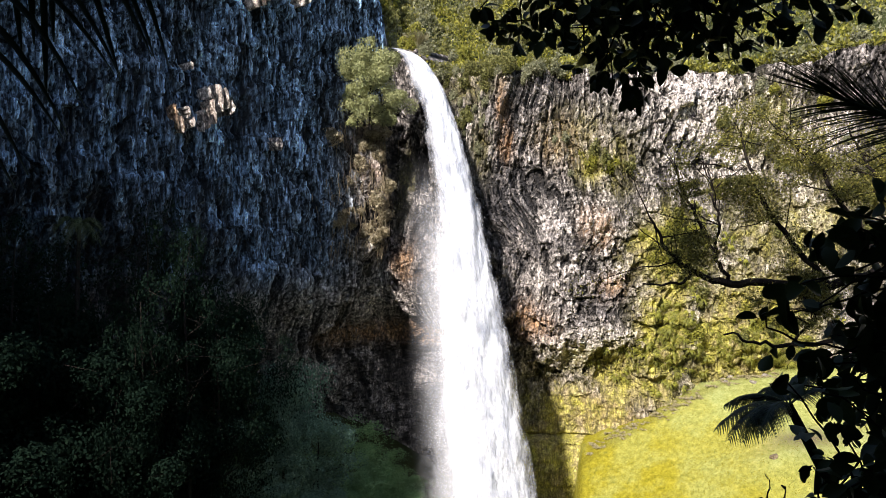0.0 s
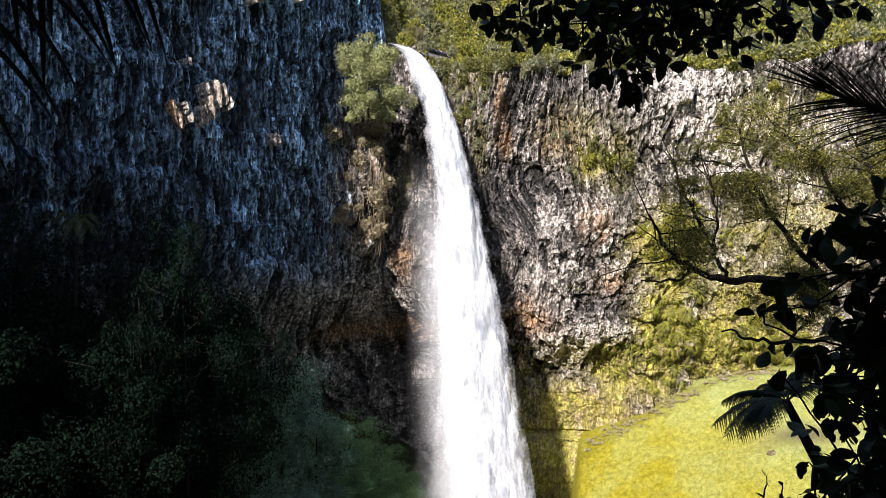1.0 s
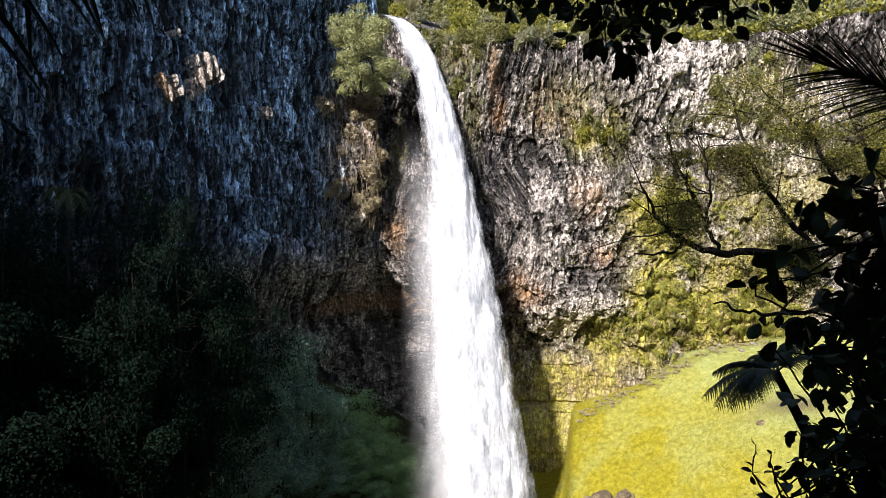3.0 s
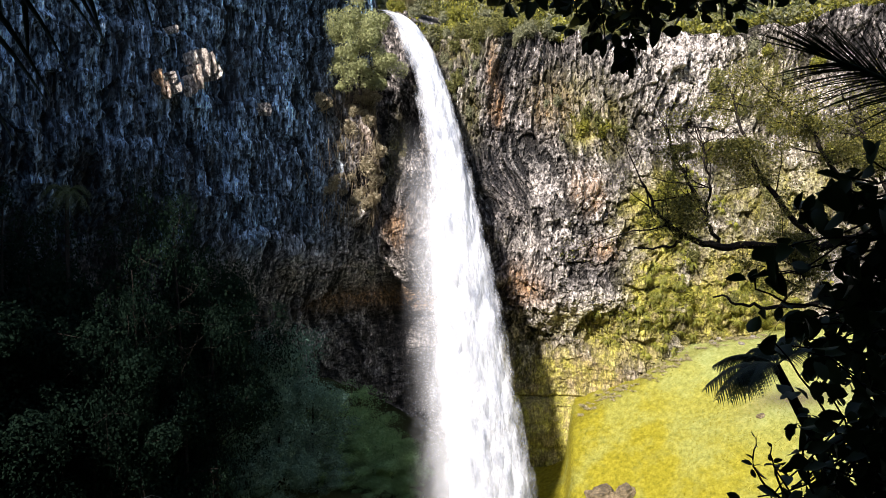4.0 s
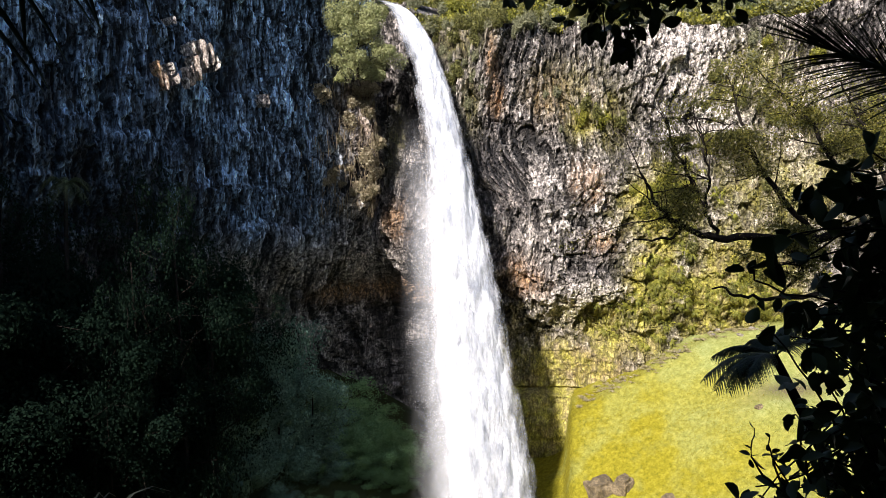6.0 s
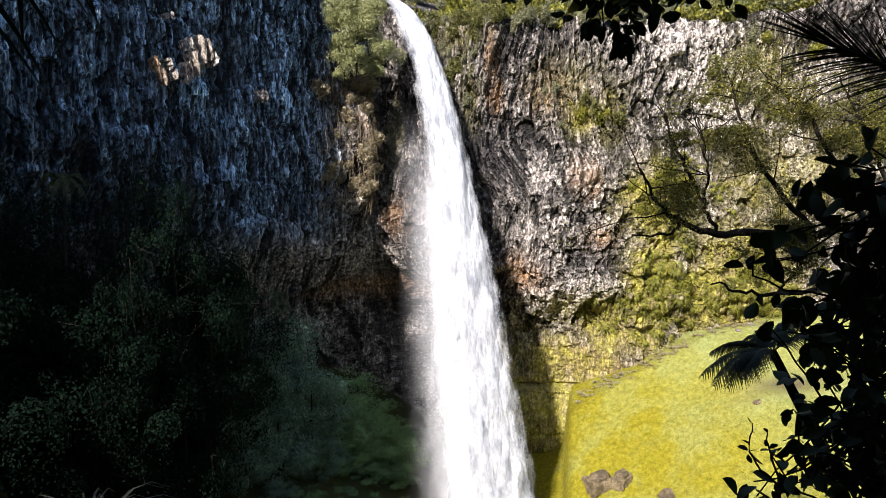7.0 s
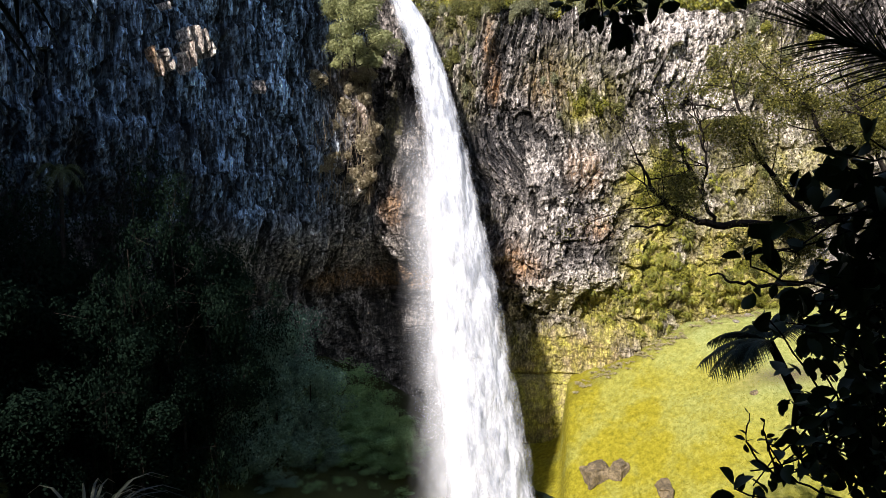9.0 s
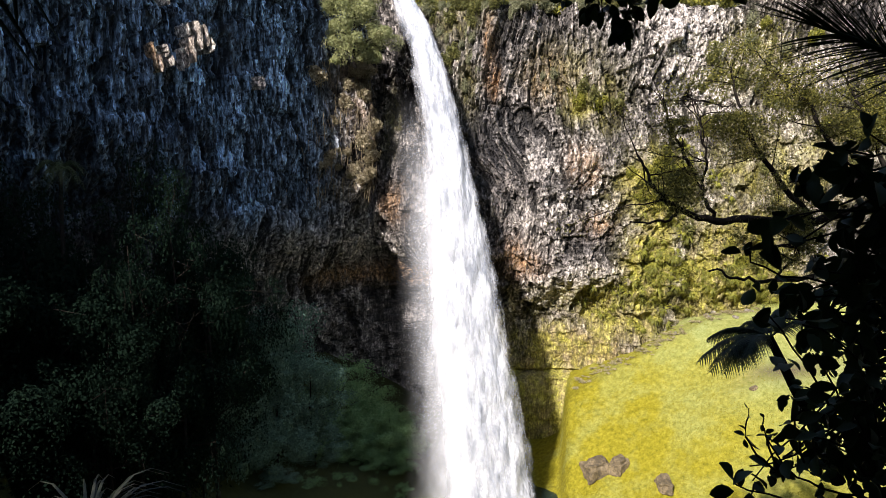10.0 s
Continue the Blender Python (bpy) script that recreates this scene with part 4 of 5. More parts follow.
def scrub():
    """Low scrub that covers the slope above the rim."""
    r = np.random.default_rng(211)
    n = 105000
    x = np.where(r.random(n) < 0.6, r.uniform(-9, 22, n), r.uniform(20, 62, n))
    y = np.interp(x, WALL[40:, 0], WALL[40:, 1]) + 42 * r.random(n) ** 1.1
    keep = ~((x < -2.8) & (y < 86.5))
    x, y = x[keep], y[keep]
    base = np.maximum(rim(x) + 0.04 * (y - 80), land(x, y)) + 0.15
    mound = np.maximum(0.12, fbm(x / 2.2, y / 2.2, 3, 212) + 0.3) * 2.6
    z = base + mound * r.uniform(0.5, 1.0, len(x)) + r.normal(size=len(x)) * 0.1
    at = np.stack([x, y, z], 1)
    pick = value(x / 3.5, y / 3.5, 213) + 0.5 * r.normal(size=len(x))
    for k, (mat, m, word) in enumerate(((BRIGHT_LEAF, pick > 0.25, "yellow-green"), (OLIVE_LEAF, (pick <= 0.25) & (pick > -0.35), "olive"), (SAGE_LEAF, pick <= -0.35, "grey-green"))):
        soup = Soup()
        far_leaves(soup, at[m], r.normal(size=(m.sum(), 3)) * 0.6 + [0, -0.2, 0.5], r.uniform(0.3, 0.7, m.sum()), 0.5, r)
        tagged(new("scrub", soup.mesh("scrub", mat)), word + " low scrub covering the slope above the cliff", "scrub", kind="stuff")


scrub()

# hanging grass of the mossy wall
tufts = [tussock("grass_tuft", "yellow-green grass tuft hanging from the mossy cliff", 0.7, 1.7, 40, BRIGHT_LEAF, 230 + i, 1.5, "hanging grass") for i in range(3)]
for cx, cz, rx, rz, n in [(25.8, 24.5, 2.6, 6.5, 90), (34.8, 23.2, 6.5, 3.0, 80), (28.3, 35.3, 3.0, 4.0, 40), (21.3, 21.4, 3.0, 3.0, 20)]:
    for k in range(n):
        p = on_cliff(cx + R.gauss(0, 0.6) * rx, cz + R.gauss(0, 0.6) * rz)
        copy_thing(R.choice(tufts), Matrix.Translation(p) @ pose(0, 0, 0, R.uniform(20, 50), 0, R.uniform(-30, 30)) @ Matrix.Scale(R.uniform(0.6, 1.2), 4))
for o in tufts:
    away(o)

# the pale clump above the lip of the fall
toetoe = tussock("toetoe", "pale straw clump of long arching blades above the waterfall", 3.0, 2.6, 130, STRAW, 240, 0.45)
toetoe.matrix_basis = Matrix.Translation((-3.24, 83.50, 58.60)) @ Matrix.Scale(1.25, 4)

# ---- the bush on the ledge beside the fall ----
bush = tree("ledge_tree", "rounded light green tree on a rock ledge beside the waterfall", 7.6, 7.6, leaf_material("ledge_leaf", (0.16, 0.175, 0.07), (0.29, 0.31, 0.13), (0.45, 0.46, 0.21)), 30000, 0.2, 301, bare=0.1, limbs=16, clump=0.68)
bush.matrix_basis = Matrix.Translation((-8.16, 75.50, 47.83)) @ Matrix.Scale(1.05, 4)
dry = [shrub("shrub", "dry brown shrub clinging to rock under the ledge tree", 1.4, 2.0, leaf_material("dry_leaf", (0.16, 0.13, 0.07), (0.32, 0.27, 0.16), (0.52, 0.45, 0.31)), 1300, 0.2, 330 + i, "ledge shrubs") for i in range(2)]
for k in range(38):
    z = R.uniform(35, 51)
    p = on_cliff(R.gauss(-10.0, 1.0), z, "cliff_left", 0.0)
    copy_thing(R.choice(dry), Matrix.Translation(p) @ pose(0, 0, 0, R.uniform(20, 70), 0, R.uniform(-20, 60)) @ Matrix.Scale(R.uniform(0.6, 1.5), 4))
for o in dry:
    away(o)
creeper = Soup()
rr = np.random.default_rng(31)
for k in range(520):
    x = rr.normal(-9.9, 1.6)
    z = rr.uniform(34, 50)
    p = np.array(on_cliff(x, z, "cliff_left" if x < -7.4 else "cliff_right", 0.3))
    ln = rr.uniform(0.6, 2.8)
    creeper.tube(crooked(p, p + [rr.normal() * 0.3, -0.5 * rr.random(), -ln], 5, 0.12, rr), np.linspace(0.05, 0.014, 5), 3)
tagged(new("hanging_roots", creeper.mesh("hanging_roots", bark_material("dry_root", (0.11, 0.085, 0.055), (0.33, 0.27, 0.18)))), "dry brown roots and creeper hanging under the ledge tree", "roots", kind="stuff")

# ---- grass on the slope ----
def meadow():
    r = np.random.default_rng(41)
    n = 42000
    x, y = r.uniform(3, 48, n), r.uniform(42, 79, n)
    keep = (from_wall(x, y) > -6.5) & (x - 0.207 * y > -6.0)
    x, y = x[keep], y[keep]
    z = land(x, y)
    pale = step(24, 36, x + 0.35 * (y - 66) + 3 * fbm(x / 5, y / 5, 3, 12)) > r.random(len(x))
    for m, mat, word in ((~pale, leaf_material("grass_blade", (0.17, 0.15, 0.011), (0.23, 0.205, 0.016), (0.31, 0.27, 0.03), 0.9, 0.45, 0.05), "sunlit deep yellow-green"),
                         (pale, leaf_material("pale_grass_blade", (0.20, 0.21, 0.05), (0.28, 0.29, 0.085), (0.38, 0.38, 0.14), 0.9, 0.45, 0.05), "sunlit pale green")):
        soup = Soup()
        at = np.repeat(np.stack([x[m], y[m], z[m] - 0.02], 1), 3, 0)
        way = r.normal(size=(len(at), 3)) * 0.7 + np.array([0, 0, 0.8])
        far_leaves(soup, at, way, r.uniform(0.06, 0.14, len(at)), 0.5, r, r.normal(size=(len(at), 3)) * 0.35 + np.array([-0.3, -0.6, 0.8]))
        tagged(new("grass", soup.mesh("grass", mat)), word + " grass tufts on the slope", "grass", kind="stuff")


meadow()


# ---- boulders ----
def boulder(label, at, size, seed, turn, fine=4, mat=None, group="fallen boulders"):
    bm = bmesh.new()
    bmesh.ops.create_icosphere(bm, subdivisions=fine, radius=0.5)
    for v in bm.verts:
        p = v.co.copy()
        k = 1 + 0.35 * noise.noise(p * 2.2 + Vector((seed, 0, 0))) + 0.16 * noise.noise(p * 5 + Vector((0, seed, 0))) + 0.07 * noise.noise(p * 14 + Vector((0, 0, seed)))
        q = Vector([math.copysign(abs(c * 2) ** 0.6, c) / 2 for c in p])
        v.co = Vector((q.x * size[0], q.y * size[1], q.z * size[2])) * k
    me = bpy.data.meshes.new("boulder")
    bm.to_mesh(me)
    bm.free()
    me.materials.append(mat or BOULDER)
    ob = tagged(new("boulder", me), label, "boulder" if size[0] > 1 else "stone", group)
    ob.matrix_basis = pose(at[0], at[1], float(land(*at)) + size[2] * 0.12, 5, -6, turn)
    return ob


def boulder_material(name, dark, mid, light):
    m, nt, sh = material(name)
    a, b = noise_node(nt, 1.2, 7, 0.65), noise_node(nt, 6, 6, 0.7)
    c = ramp(nt, a, [(0.32, dark), (0.5, mid), (0.68, light)])
    c = mix(nt, ramp(nt, b, [(0.38, 0.7), (0.55, 0.0)]), c, (0.06, 0.05, 0.035))
    nt.links.new(c, sh.inputs["Base Color"])
    sh.inputs["Roughness"].default_value = 0.9
    bump(nt, sh, mix(nt, 0.5, a, b), 0.8, 0.15)
    return m


BOULDER = boulder_material("weathered_boulder", (0.06, 0.048, 0.028), (0.18, 0.135, 0.07), (0.31, 0.24, 0.14))
boulder("brown weathered boulder half sunk in the grass slope", (16.5, 65.1), (2.7, 2.0, 2.3), 3.1, 12)
boulder("smaller brown boulder beside a larger one on grass", (18.5, 64.4), (1.8, 1.6, 1.9), 7.7, 40)
boulder("low dark boulder sunk in the grass", (21.7, 60.5), (2.4, 1.4, 1.1), 9.4, 80)
# this stone stands in for a small white thing that was not identified
boulder("small pale grey stone standing in for an unidentified white thing on the grass slope", (32.0, 64.6), (0.8, 0.5, 0.45), 12.2, 15)


def rubble():
    """Pale stones and dry tufts along the foot of the cliff, where the grass meets it."""
    r = np.random.default_rng(93)
    for k in range(22):
        x = r.uniform(21, 37)
        y = float(np.interp(x, WALL[40:, 0], WALL[40:, 1])) + r.normal() * 1.3 + 1.8
        size = 0.2 + 0.7 * r.random() ** 2
        boulder("small pale stone at the foot of the cliff", (x, y), (size, size * r.uniform(0.6, 0.9), size * r.uniform(0.5, 0.9)), 20.0 + k, r.uniform(0, 360), 2, PALE_STONE, "foot stones")


PALE_STONE = boulder_material("pale_stone", (0.14, 0.12, 0.09), (0.30, 0.27, 0.21), (0.48, 0.43, 0.34))
rubble()
edge = [tussock("grass_tuft", "dry straw-coloured grass tuft at the foot of the cliff", 0.7, 1.2, 36, STRAW, 250 + i, 0.9, "foot tufts") for i in range(2)]
for k in range(110):
    x = R.uniform(16.5, 38)
    y = float(np.interp(x, WALL[40:, 0], WALL[40:, 1])) + R.gauss(1.2, 1.0)
    copy_thing(edge[k % 2], pose(x, y, float(land(x, y)), 0, 0, R.uniform(0, 360)) @ Matrix.Scale(R.uniform(0.4, 1.0), 4))
for o in edge:
    away(o)


# ---- the open tree in the middle distance ----
def limb_tree():
    top = thing("tree", "crooked open tree with dark branches and fine sunlit olive leaves", "tree")
    r = np.random.default_rng(51)
    lines = [
        ([(14.58, 17.00, 27.41), (13.72, 17.00, 31.14), (12.43, 17.00, 32.87), (11.14, 17.00, 33.44), (10.14, 17.50, 33.05), (8.75, 18.00, 33.10), (7.39, 18.00, 33.10)], 0.16, 0.10),
        ([(7.39, 18.00, 33.10), (6.70, 18.00, 33.41), (6.25, 18.00, 33.68), (5.90, 18.00, 34.17), (5.64, 18.00, 34.85)], 0.09, 0.03),
        ([(6.70, 18.00, 33.41), (6.43, 17.80, 33.11), (5.95, 17.80, 33.04), (5.35, 17.80, 33.08)], 0.05, 0.02),
        ([(7.69, 18.00, 33.10), (7.26, 18.00, 33.86), (6.88, 18.20, 34.86), (6.54, 18.40, 35.72), (6.38, 18.40, 36.35)], 0.06, 0.02),
        ([(7.26, 18.00, 33.79), (7.46, 18.00, 34.62), (7.26, 18.00, 35.53), (7.08, 18.00, 36.29)], 0.045, 0.015),
        ([(10.14, 17.50, 33.05), (9.36, 18.00, 34.17), (8.84, 18.50, 35.27), (8.60, 19.00, 36.74), (8.28, 19.00, 37.63)], 0.09, 0.02),
        ([(11.14, 17.00, 33.44), (10.58, 17.50, 34.90), (10.12, 18.00, 36.14), (9.62, 18.50, 36.98), (9.15, 18.50, 37.30)], 0.08, 0.02),
        ([(12.00, 17.00, 33.15), (12.10, 18.00, 34.93), (11.49, 18.00, 36.14), (10.88, 18.00, 37.21)], 0.08, 0.02),
        ([(13.72, 17.00, 31.14), (11.71, 17.00, 31.86), (10.11, 17.20, 31.69), (8.76, 17.40, 31.49), (8.02, 17.40, 31.56), (7.36, 17.40, 31.81)], 0.09, 0.025),
        ([(9.05, 17.40, 31.52), (9.78, 17.40, 32.25), (9.34, 17.40, 32.84)], 0.04, 0.012)]
    tips = []
    for k, (pts, r0, r1) in enumerate(lines):
        pts = np.array(pts)
        t = np.linspace(0, len(pts) - 1, len(pts) * 4)
        p = np.stack([np.interp(t, np.arange(len(pts)), pts[:, c]) for c in range(3)], 1)
        p = p + r.normal(size=p.shape) * 0.035
        soup = Soup()
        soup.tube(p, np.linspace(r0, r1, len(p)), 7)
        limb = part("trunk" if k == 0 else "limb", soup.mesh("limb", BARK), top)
        if k in (5, 6, 7, 3, 4, 1, 9):
            for q in range(15):
                b0 = p[r.integers(len(p) // 3, len(p))]
                b1 = b0 + r.normal(size=3) * np.array([0.75, 0.6, 0.55]) + np.array([0, 0, 0.35])
                twig = crooked(b0, b1, 6, 0.2, r)
                soup = Soup()
                soup.tube(twig, np.linspace(0.022, 0.006, 6), 4)
                part("twig", soup.mesh("twig", BARK), limb)
                tips.extend([(c, 1.0) for c in twig[2:]])
            tips.extend([(c, 0.5) for c in p[len(p) // 2:]])
    c = np.array([t[0] for t in tips])
    n = 150000
    at = c[r.integers(len(c), size=n)] + r.normal(size=(n, 3)) * np.array([0.26, 0.32, 0.17])
    gap = value(at[:, 0] * 1.6, at[:, 2] * 1.6, 4) + 0.4 * value(at[:, 0] * 4, at[:, 2] * 4, 5)
    at = at[(gap > -0.25) & (r.random(n) < (0.12 + step(6.0, 7.3, at[:, 0])) * (1 - 0.75 * step(35.88, 36.78, at[:, 2])))]
    soup = Soup()
    far_leaves(soup, at, r.normal(size=(len(at), 3)) + [0, 0, 0.2], r.uniform(0.04, 0.09, len(at)), 0.5, r)
    part("crown", soup.mesh("crown", leaf_material("small_olive_leaf", (0.05, 0.055, 0.012), (0.16, 0.155, 0.033), (0.37, 0.335, 0.075), 0.5, 0.35)), top)


limb_tree()


# ---- leaves close to the camera ----
def oval(soup, at, along, size, r, width=0.58):
    """Broad leaves with a rounded outline, curled along the midrib."""
    n = len(at)
    along = unit(along)
    side = unit(np.cross(along, r.normal(size=(n, 3))))
    up = np.cross(side, along)
    t = np.array([0.0, 0.16, 0.4, 0.65, 0.86, 1.0])
    w = np.array([0.03, 0.62, 1.0, 0.9, 0.5, 0.02]) * 0.5 * width
    s = np.asarray(size)[:, None, None]
    mid = at[:, None] + along[:, None] * s * t[None, :, None] + up[:, None] * s * (0.16 * (t - t ** 2))[None, :, None]
    lift = side[:, None] * s * w[None, :, None]
    fold = up[:, None] * s * (w * 0.35)[None, :, None]
    v = np.concatenate([mid + lift + fold, mid, mid - lift + fold], 1).reshape(-1, 3)
    b = np.arange(n)[:, None] * 18
    quads = [(c * 6 + i, c * 6 + i + 1, (c + 1) * 6 + i + 1, (c + 1) * 6 + i) for c in (0, 1) for i in range(5)]
    soup.add(v, np.concatenate([b + q for q in quads]))


def leaf_shapes():
    """A few broad leaves of unit length along x, shared by the single leaves."""
    shapes = []
    for k in range(4):
        r = np.random.default_rng(600 + k)
        t = np.array([0.0, 0.16, 0.4, 0.65, 0.86, 1.0])
        w = np.array([0.03, 0.62, 1.0, 0.9, 0.5, 0.02]) * (0.27 + 0.02 * k)
        mid = np.stack([t, 0.05 * np.sin(3 * t + k), (0.16 + 0.04 * k) * (t - t ** 2)], 1)
        lift = np.stack([0 * t, w, w * 0.35], 1)
        drop = np.stack([0 * t, -w, w * 0.35], 1)
        v = np.concatenate([mid + lift, mid, mid + drop])
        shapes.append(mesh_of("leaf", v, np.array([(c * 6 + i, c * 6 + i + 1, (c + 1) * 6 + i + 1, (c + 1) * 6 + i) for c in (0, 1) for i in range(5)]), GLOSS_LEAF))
    return shapes


LEAVES = leaf_shapes()


def bough(name, label, roots, tips, leaf, seed, per=9, fill=0.16, thick=0.02, low=3, high=7):
    """A leafy bough: crooked stems from roots to tips, bunches of leaves along their outer halves."""
    r = np.random.default_rng(seed)
    top = thing(name, label, "branch")
    bunch, stems = [], []
    for i, tip in enumerate(tips):
        root = roots[i % len(roots)]
        p = crooked(root, tip, 10, 0.14, r)
        p[-1] = tip
        soup = Soup()
        soup.tube(p, np.linspace(thick, 0.004, 10), 5)
        stems.append(part("stem", soup.mesh("stem", BARK), top))
        bunch.append((np.array(tip), i))
        for k in range(per):
            j = min(9, int(r.uniform(0.35, 1.0) * 9))
            bunch.append((p[j] + r.normal(size=3) * fill * np.array([1, 1, 0.8]), i))
    single = 290 / (len(bunch) * 0.5 * (low + high))
    soup = Soup()
    for p, i in bunch:
        for k in range(r.integers(low, high)):
            at = p + r.normal(size=3) * leaf * 0.15
            way = unit(r.normal(size=3) * 0.8 + np.array([0, 0, -0.6]))
            size = leaf * r.uniform(0.65, 1.15)
            if r.random() < single:
                side = unit(np.cross(way, r.normal(size=3)))
                up = np.cross(way, side)
                ob = part("leaf", LEAVES[r.integers(4)], stems[i])
                ob.matrix_basis = Matrix([[way[c] * size, side[c] * size, up[c] * size, at[c]] for c in range(3)] + [[0, 0, 0, 1]])
            else:
                oval(soup, at[None], way[None], np.array([size]), r)
    if soup.n:
        tagged(part("foliage", soup.mesh("foliage", GLOSS_LEAF), top), kind="stuff")
    return top


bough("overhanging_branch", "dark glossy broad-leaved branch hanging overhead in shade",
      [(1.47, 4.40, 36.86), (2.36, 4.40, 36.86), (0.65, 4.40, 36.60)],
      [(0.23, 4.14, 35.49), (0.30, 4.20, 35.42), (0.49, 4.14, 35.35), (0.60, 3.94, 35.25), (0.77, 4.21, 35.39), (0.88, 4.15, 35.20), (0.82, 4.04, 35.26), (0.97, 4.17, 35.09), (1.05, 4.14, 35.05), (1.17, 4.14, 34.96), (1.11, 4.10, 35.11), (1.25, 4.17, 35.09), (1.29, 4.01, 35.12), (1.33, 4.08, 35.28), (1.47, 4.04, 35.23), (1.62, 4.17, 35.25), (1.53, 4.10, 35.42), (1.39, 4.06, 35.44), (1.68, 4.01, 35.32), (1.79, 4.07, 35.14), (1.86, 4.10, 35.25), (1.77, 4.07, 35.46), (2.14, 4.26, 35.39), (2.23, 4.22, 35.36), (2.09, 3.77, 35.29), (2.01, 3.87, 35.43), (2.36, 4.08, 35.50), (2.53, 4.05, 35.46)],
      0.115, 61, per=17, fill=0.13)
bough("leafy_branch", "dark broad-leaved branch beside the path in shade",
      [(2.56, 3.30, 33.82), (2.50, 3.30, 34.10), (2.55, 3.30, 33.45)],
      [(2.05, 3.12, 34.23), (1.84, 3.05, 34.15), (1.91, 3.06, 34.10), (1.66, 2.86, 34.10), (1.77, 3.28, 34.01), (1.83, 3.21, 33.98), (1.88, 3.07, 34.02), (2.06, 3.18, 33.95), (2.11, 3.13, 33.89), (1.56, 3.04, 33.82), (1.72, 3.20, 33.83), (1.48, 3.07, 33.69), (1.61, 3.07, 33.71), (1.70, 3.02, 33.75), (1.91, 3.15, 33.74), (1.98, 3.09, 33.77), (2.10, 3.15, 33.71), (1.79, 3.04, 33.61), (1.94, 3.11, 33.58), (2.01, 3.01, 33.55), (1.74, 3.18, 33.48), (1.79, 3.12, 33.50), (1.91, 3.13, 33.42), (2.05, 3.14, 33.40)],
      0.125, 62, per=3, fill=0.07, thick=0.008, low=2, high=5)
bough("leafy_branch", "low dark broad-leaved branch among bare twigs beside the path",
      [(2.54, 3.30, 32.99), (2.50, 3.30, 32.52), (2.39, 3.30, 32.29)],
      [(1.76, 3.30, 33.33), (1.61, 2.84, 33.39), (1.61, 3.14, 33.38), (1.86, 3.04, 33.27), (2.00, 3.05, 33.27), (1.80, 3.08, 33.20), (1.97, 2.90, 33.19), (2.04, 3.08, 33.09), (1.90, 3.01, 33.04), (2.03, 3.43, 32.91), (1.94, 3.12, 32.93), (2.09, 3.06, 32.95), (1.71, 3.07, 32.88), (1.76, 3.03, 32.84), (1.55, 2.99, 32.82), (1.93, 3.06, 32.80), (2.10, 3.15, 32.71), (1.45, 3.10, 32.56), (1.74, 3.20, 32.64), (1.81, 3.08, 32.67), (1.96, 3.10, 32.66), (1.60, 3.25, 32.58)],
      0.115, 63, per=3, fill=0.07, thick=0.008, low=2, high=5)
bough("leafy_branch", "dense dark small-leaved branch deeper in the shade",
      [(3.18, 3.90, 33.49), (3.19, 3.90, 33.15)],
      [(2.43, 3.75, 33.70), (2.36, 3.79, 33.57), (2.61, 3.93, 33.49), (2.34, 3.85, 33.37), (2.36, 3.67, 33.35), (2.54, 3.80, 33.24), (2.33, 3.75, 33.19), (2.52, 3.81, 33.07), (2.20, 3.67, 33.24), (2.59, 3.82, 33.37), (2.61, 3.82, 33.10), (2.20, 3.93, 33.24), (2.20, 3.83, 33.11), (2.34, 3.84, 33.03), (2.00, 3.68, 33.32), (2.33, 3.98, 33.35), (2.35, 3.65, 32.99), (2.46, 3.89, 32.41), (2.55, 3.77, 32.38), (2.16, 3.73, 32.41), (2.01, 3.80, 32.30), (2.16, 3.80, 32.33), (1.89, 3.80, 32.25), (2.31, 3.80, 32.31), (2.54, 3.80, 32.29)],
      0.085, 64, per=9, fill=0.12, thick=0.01)


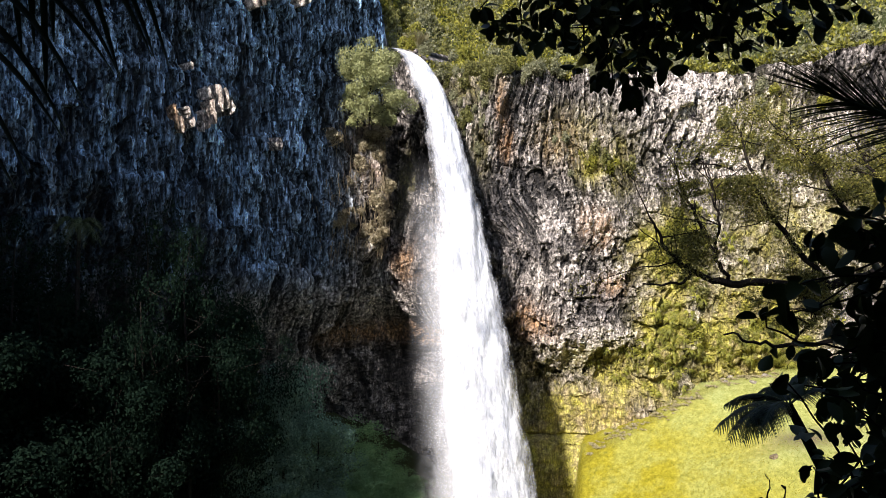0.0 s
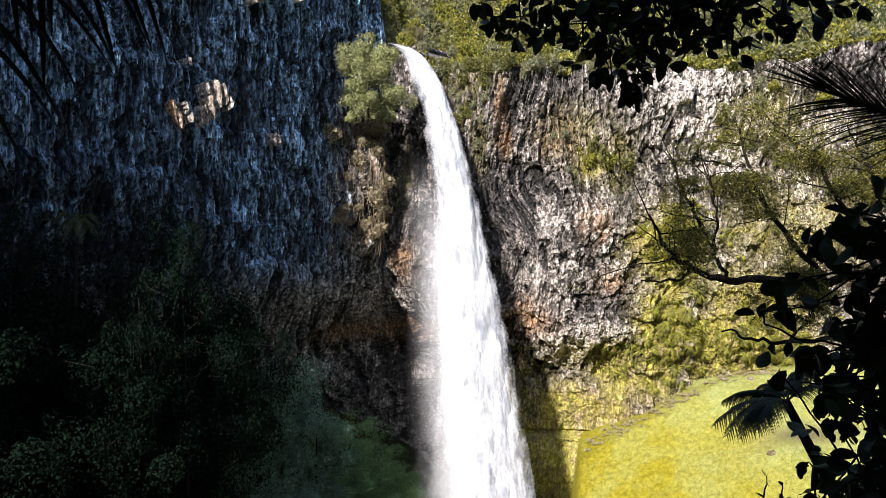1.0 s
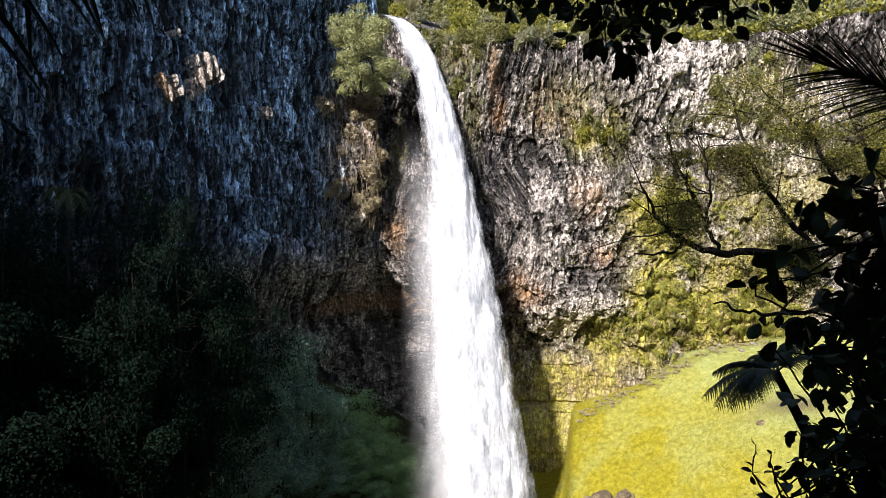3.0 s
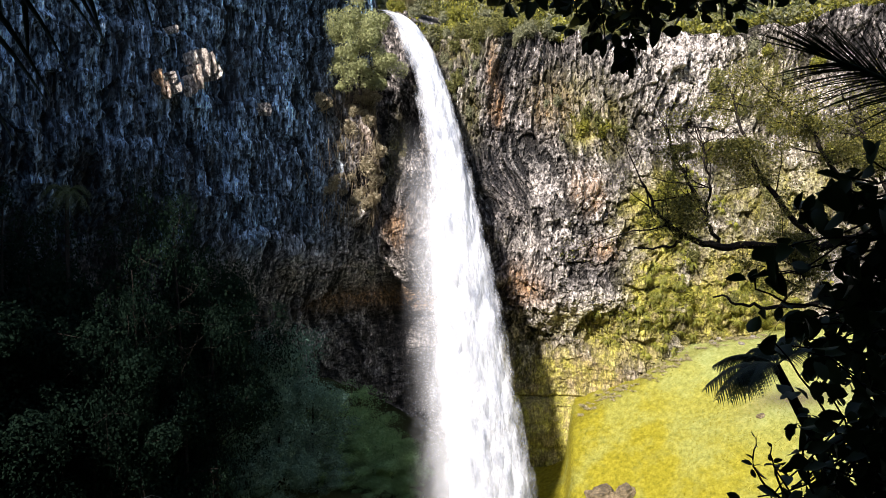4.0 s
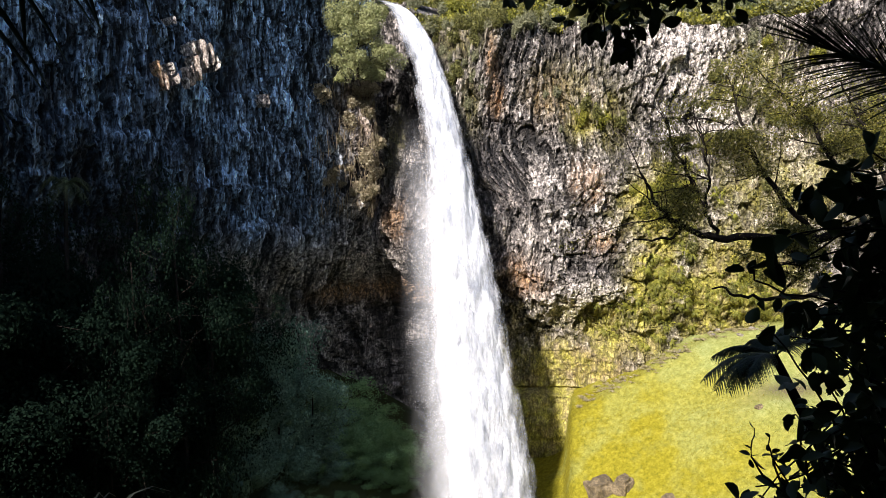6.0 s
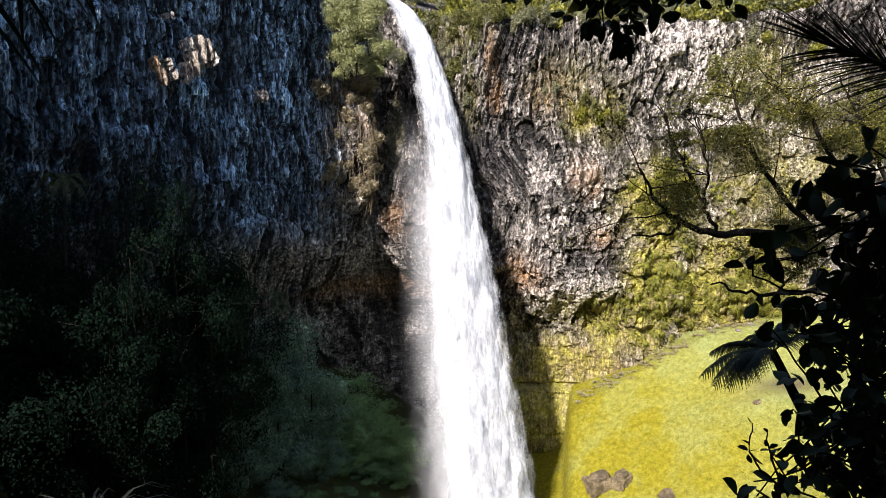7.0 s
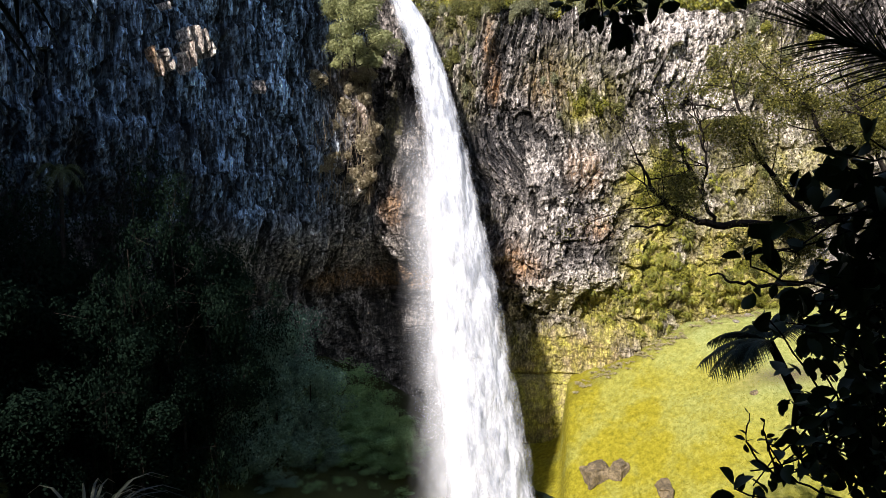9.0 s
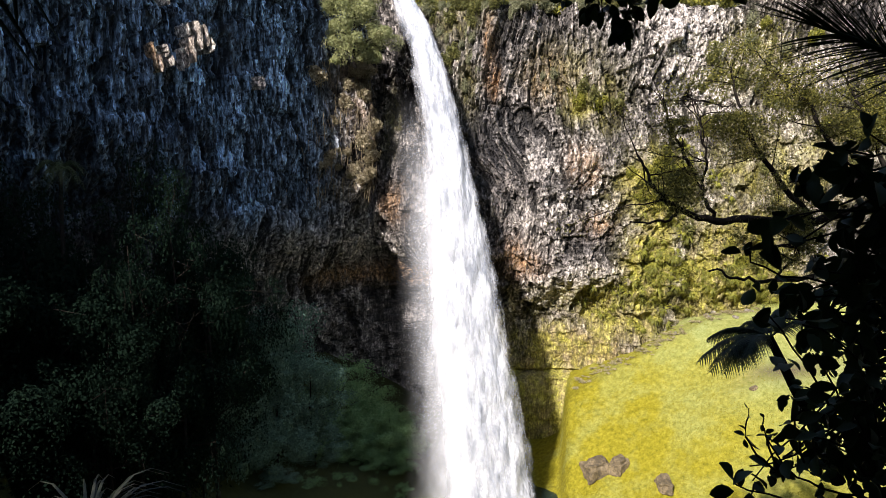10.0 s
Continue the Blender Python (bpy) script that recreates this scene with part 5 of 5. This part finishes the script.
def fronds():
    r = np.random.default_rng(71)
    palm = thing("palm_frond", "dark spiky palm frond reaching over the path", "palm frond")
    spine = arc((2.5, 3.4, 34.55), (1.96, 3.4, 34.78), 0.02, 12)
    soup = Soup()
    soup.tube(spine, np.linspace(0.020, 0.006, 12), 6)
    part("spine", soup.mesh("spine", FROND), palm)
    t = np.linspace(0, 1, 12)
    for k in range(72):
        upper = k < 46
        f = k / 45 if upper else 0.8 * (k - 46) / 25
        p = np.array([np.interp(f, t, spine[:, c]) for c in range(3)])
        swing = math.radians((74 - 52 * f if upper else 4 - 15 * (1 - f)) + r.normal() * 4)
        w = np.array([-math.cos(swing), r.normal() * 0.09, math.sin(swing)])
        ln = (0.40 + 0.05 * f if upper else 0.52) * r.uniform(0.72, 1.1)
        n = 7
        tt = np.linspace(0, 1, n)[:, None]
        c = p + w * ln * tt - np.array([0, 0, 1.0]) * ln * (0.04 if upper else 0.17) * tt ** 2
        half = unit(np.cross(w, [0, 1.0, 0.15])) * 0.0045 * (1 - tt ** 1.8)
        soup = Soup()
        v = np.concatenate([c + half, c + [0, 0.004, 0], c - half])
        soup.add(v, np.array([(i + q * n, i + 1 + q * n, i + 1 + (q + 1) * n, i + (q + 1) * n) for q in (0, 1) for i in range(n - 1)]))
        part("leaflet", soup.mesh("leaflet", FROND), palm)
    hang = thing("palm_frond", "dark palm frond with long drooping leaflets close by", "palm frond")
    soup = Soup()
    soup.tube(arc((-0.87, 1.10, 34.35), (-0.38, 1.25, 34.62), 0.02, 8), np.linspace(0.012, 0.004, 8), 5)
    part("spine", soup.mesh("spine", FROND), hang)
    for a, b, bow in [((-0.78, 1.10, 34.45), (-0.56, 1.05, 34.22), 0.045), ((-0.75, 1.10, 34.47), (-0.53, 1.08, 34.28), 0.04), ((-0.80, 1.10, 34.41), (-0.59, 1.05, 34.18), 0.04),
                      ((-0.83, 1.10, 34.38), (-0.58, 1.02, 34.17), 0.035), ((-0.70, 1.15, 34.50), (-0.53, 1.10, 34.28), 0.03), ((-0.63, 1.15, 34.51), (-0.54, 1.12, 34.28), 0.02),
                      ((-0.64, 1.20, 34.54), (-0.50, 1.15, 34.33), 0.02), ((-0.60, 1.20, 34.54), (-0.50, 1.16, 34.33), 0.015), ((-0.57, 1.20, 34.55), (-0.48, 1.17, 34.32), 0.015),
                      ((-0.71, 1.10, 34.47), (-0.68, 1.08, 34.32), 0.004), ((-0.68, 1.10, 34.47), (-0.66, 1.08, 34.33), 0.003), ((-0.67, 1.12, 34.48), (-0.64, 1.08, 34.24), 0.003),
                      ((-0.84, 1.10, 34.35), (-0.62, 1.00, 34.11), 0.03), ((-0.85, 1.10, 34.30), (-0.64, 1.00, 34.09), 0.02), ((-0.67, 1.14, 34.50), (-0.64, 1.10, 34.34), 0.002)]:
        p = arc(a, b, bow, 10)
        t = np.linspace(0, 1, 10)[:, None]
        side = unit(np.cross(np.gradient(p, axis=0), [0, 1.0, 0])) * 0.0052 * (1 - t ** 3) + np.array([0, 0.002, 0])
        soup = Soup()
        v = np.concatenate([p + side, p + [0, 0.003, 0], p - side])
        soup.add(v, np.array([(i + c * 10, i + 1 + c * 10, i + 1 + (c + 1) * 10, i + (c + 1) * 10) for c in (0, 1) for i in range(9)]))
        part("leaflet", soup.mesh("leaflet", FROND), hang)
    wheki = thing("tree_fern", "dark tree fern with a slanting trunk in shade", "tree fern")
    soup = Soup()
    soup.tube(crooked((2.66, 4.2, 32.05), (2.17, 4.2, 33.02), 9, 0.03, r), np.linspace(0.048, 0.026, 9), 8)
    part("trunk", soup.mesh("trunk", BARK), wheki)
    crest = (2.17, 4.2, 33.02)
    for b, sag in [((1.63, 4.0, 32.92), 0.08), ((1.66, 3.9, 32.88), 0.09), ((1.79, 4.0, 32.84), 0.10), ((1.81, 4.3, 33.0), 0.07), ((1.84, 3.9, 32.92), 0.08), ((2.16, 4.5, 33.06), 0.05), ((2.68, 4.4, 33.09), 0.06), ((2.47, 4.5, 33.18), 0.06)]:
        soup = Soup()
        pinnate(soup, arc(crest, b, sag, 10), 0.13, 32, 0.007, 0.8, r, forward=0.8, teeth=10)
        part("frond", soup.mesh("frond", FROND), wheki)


fronds()


def twigs():
    """Bare budding twigs above the leaves."""
    r = np.random.default_rng(77)
    top = thing("bare_twig", "thin dark bare twigs with a few buds beside the path", "twig")
    for line in ([(1.72, 3.10, 32.58), (1.57, 3.10, 32.69), (1.50, 3.10, 32.81), (1.51, 3.10, 32.93)], [(1.66, 3.10, 32.62), (1.61, 3.10, 32.76), (1.58, 3.10, 32.88)],
                 [(1.80, 3.10, 32.64), (1.76, 3.10, 32.77), (1.73, 3.10, 32.88), (1.77, 3.10, 32.93)], [(1.97, 3.00, 33.34), (1.88, 3.00, 33.37), (1.83, 3.00, 33.45)]):
        pts = np.array(line)
        t = np.linspace(0, len(pts) - 1, 12)
        p = np.stack([np.interp(t, np.arange(len(pts)), pts[:, c]) for c in range(3)], 1) + r.normal(size=(12, 3)) * 0.004
        soup = Soup()
        soup.tube(p, np.linspace(0.007, 0.003, 12), 5)
        stem = part("stem", soup.mesh("stem", BARK), top)
        for q in (-1, -2, -4, -5):
            soup = Soup()
            oval(soup, p[q:][:1], r.normal(size=(1, 3)) + [0, 0, 0.6], np.array([0.035]), r)
            part("bud", soup.mesh("bud", GLOSS_LEAF), stem)


twigs()

flax = tussock("flax_clump", "dark clump of long arching flax blades in shade", 2.2, 3.6, 70, leaf_material("flax_blade", (0.018, 0.024, 0.014), (0.04, 0.046, 0.032), (0.09, 0.09, 0.07), 0.4), 81, 0.75, width=0.04)
flax.matrix_basis = Matrix.Translation((-6.42, 12.00, 27.43))
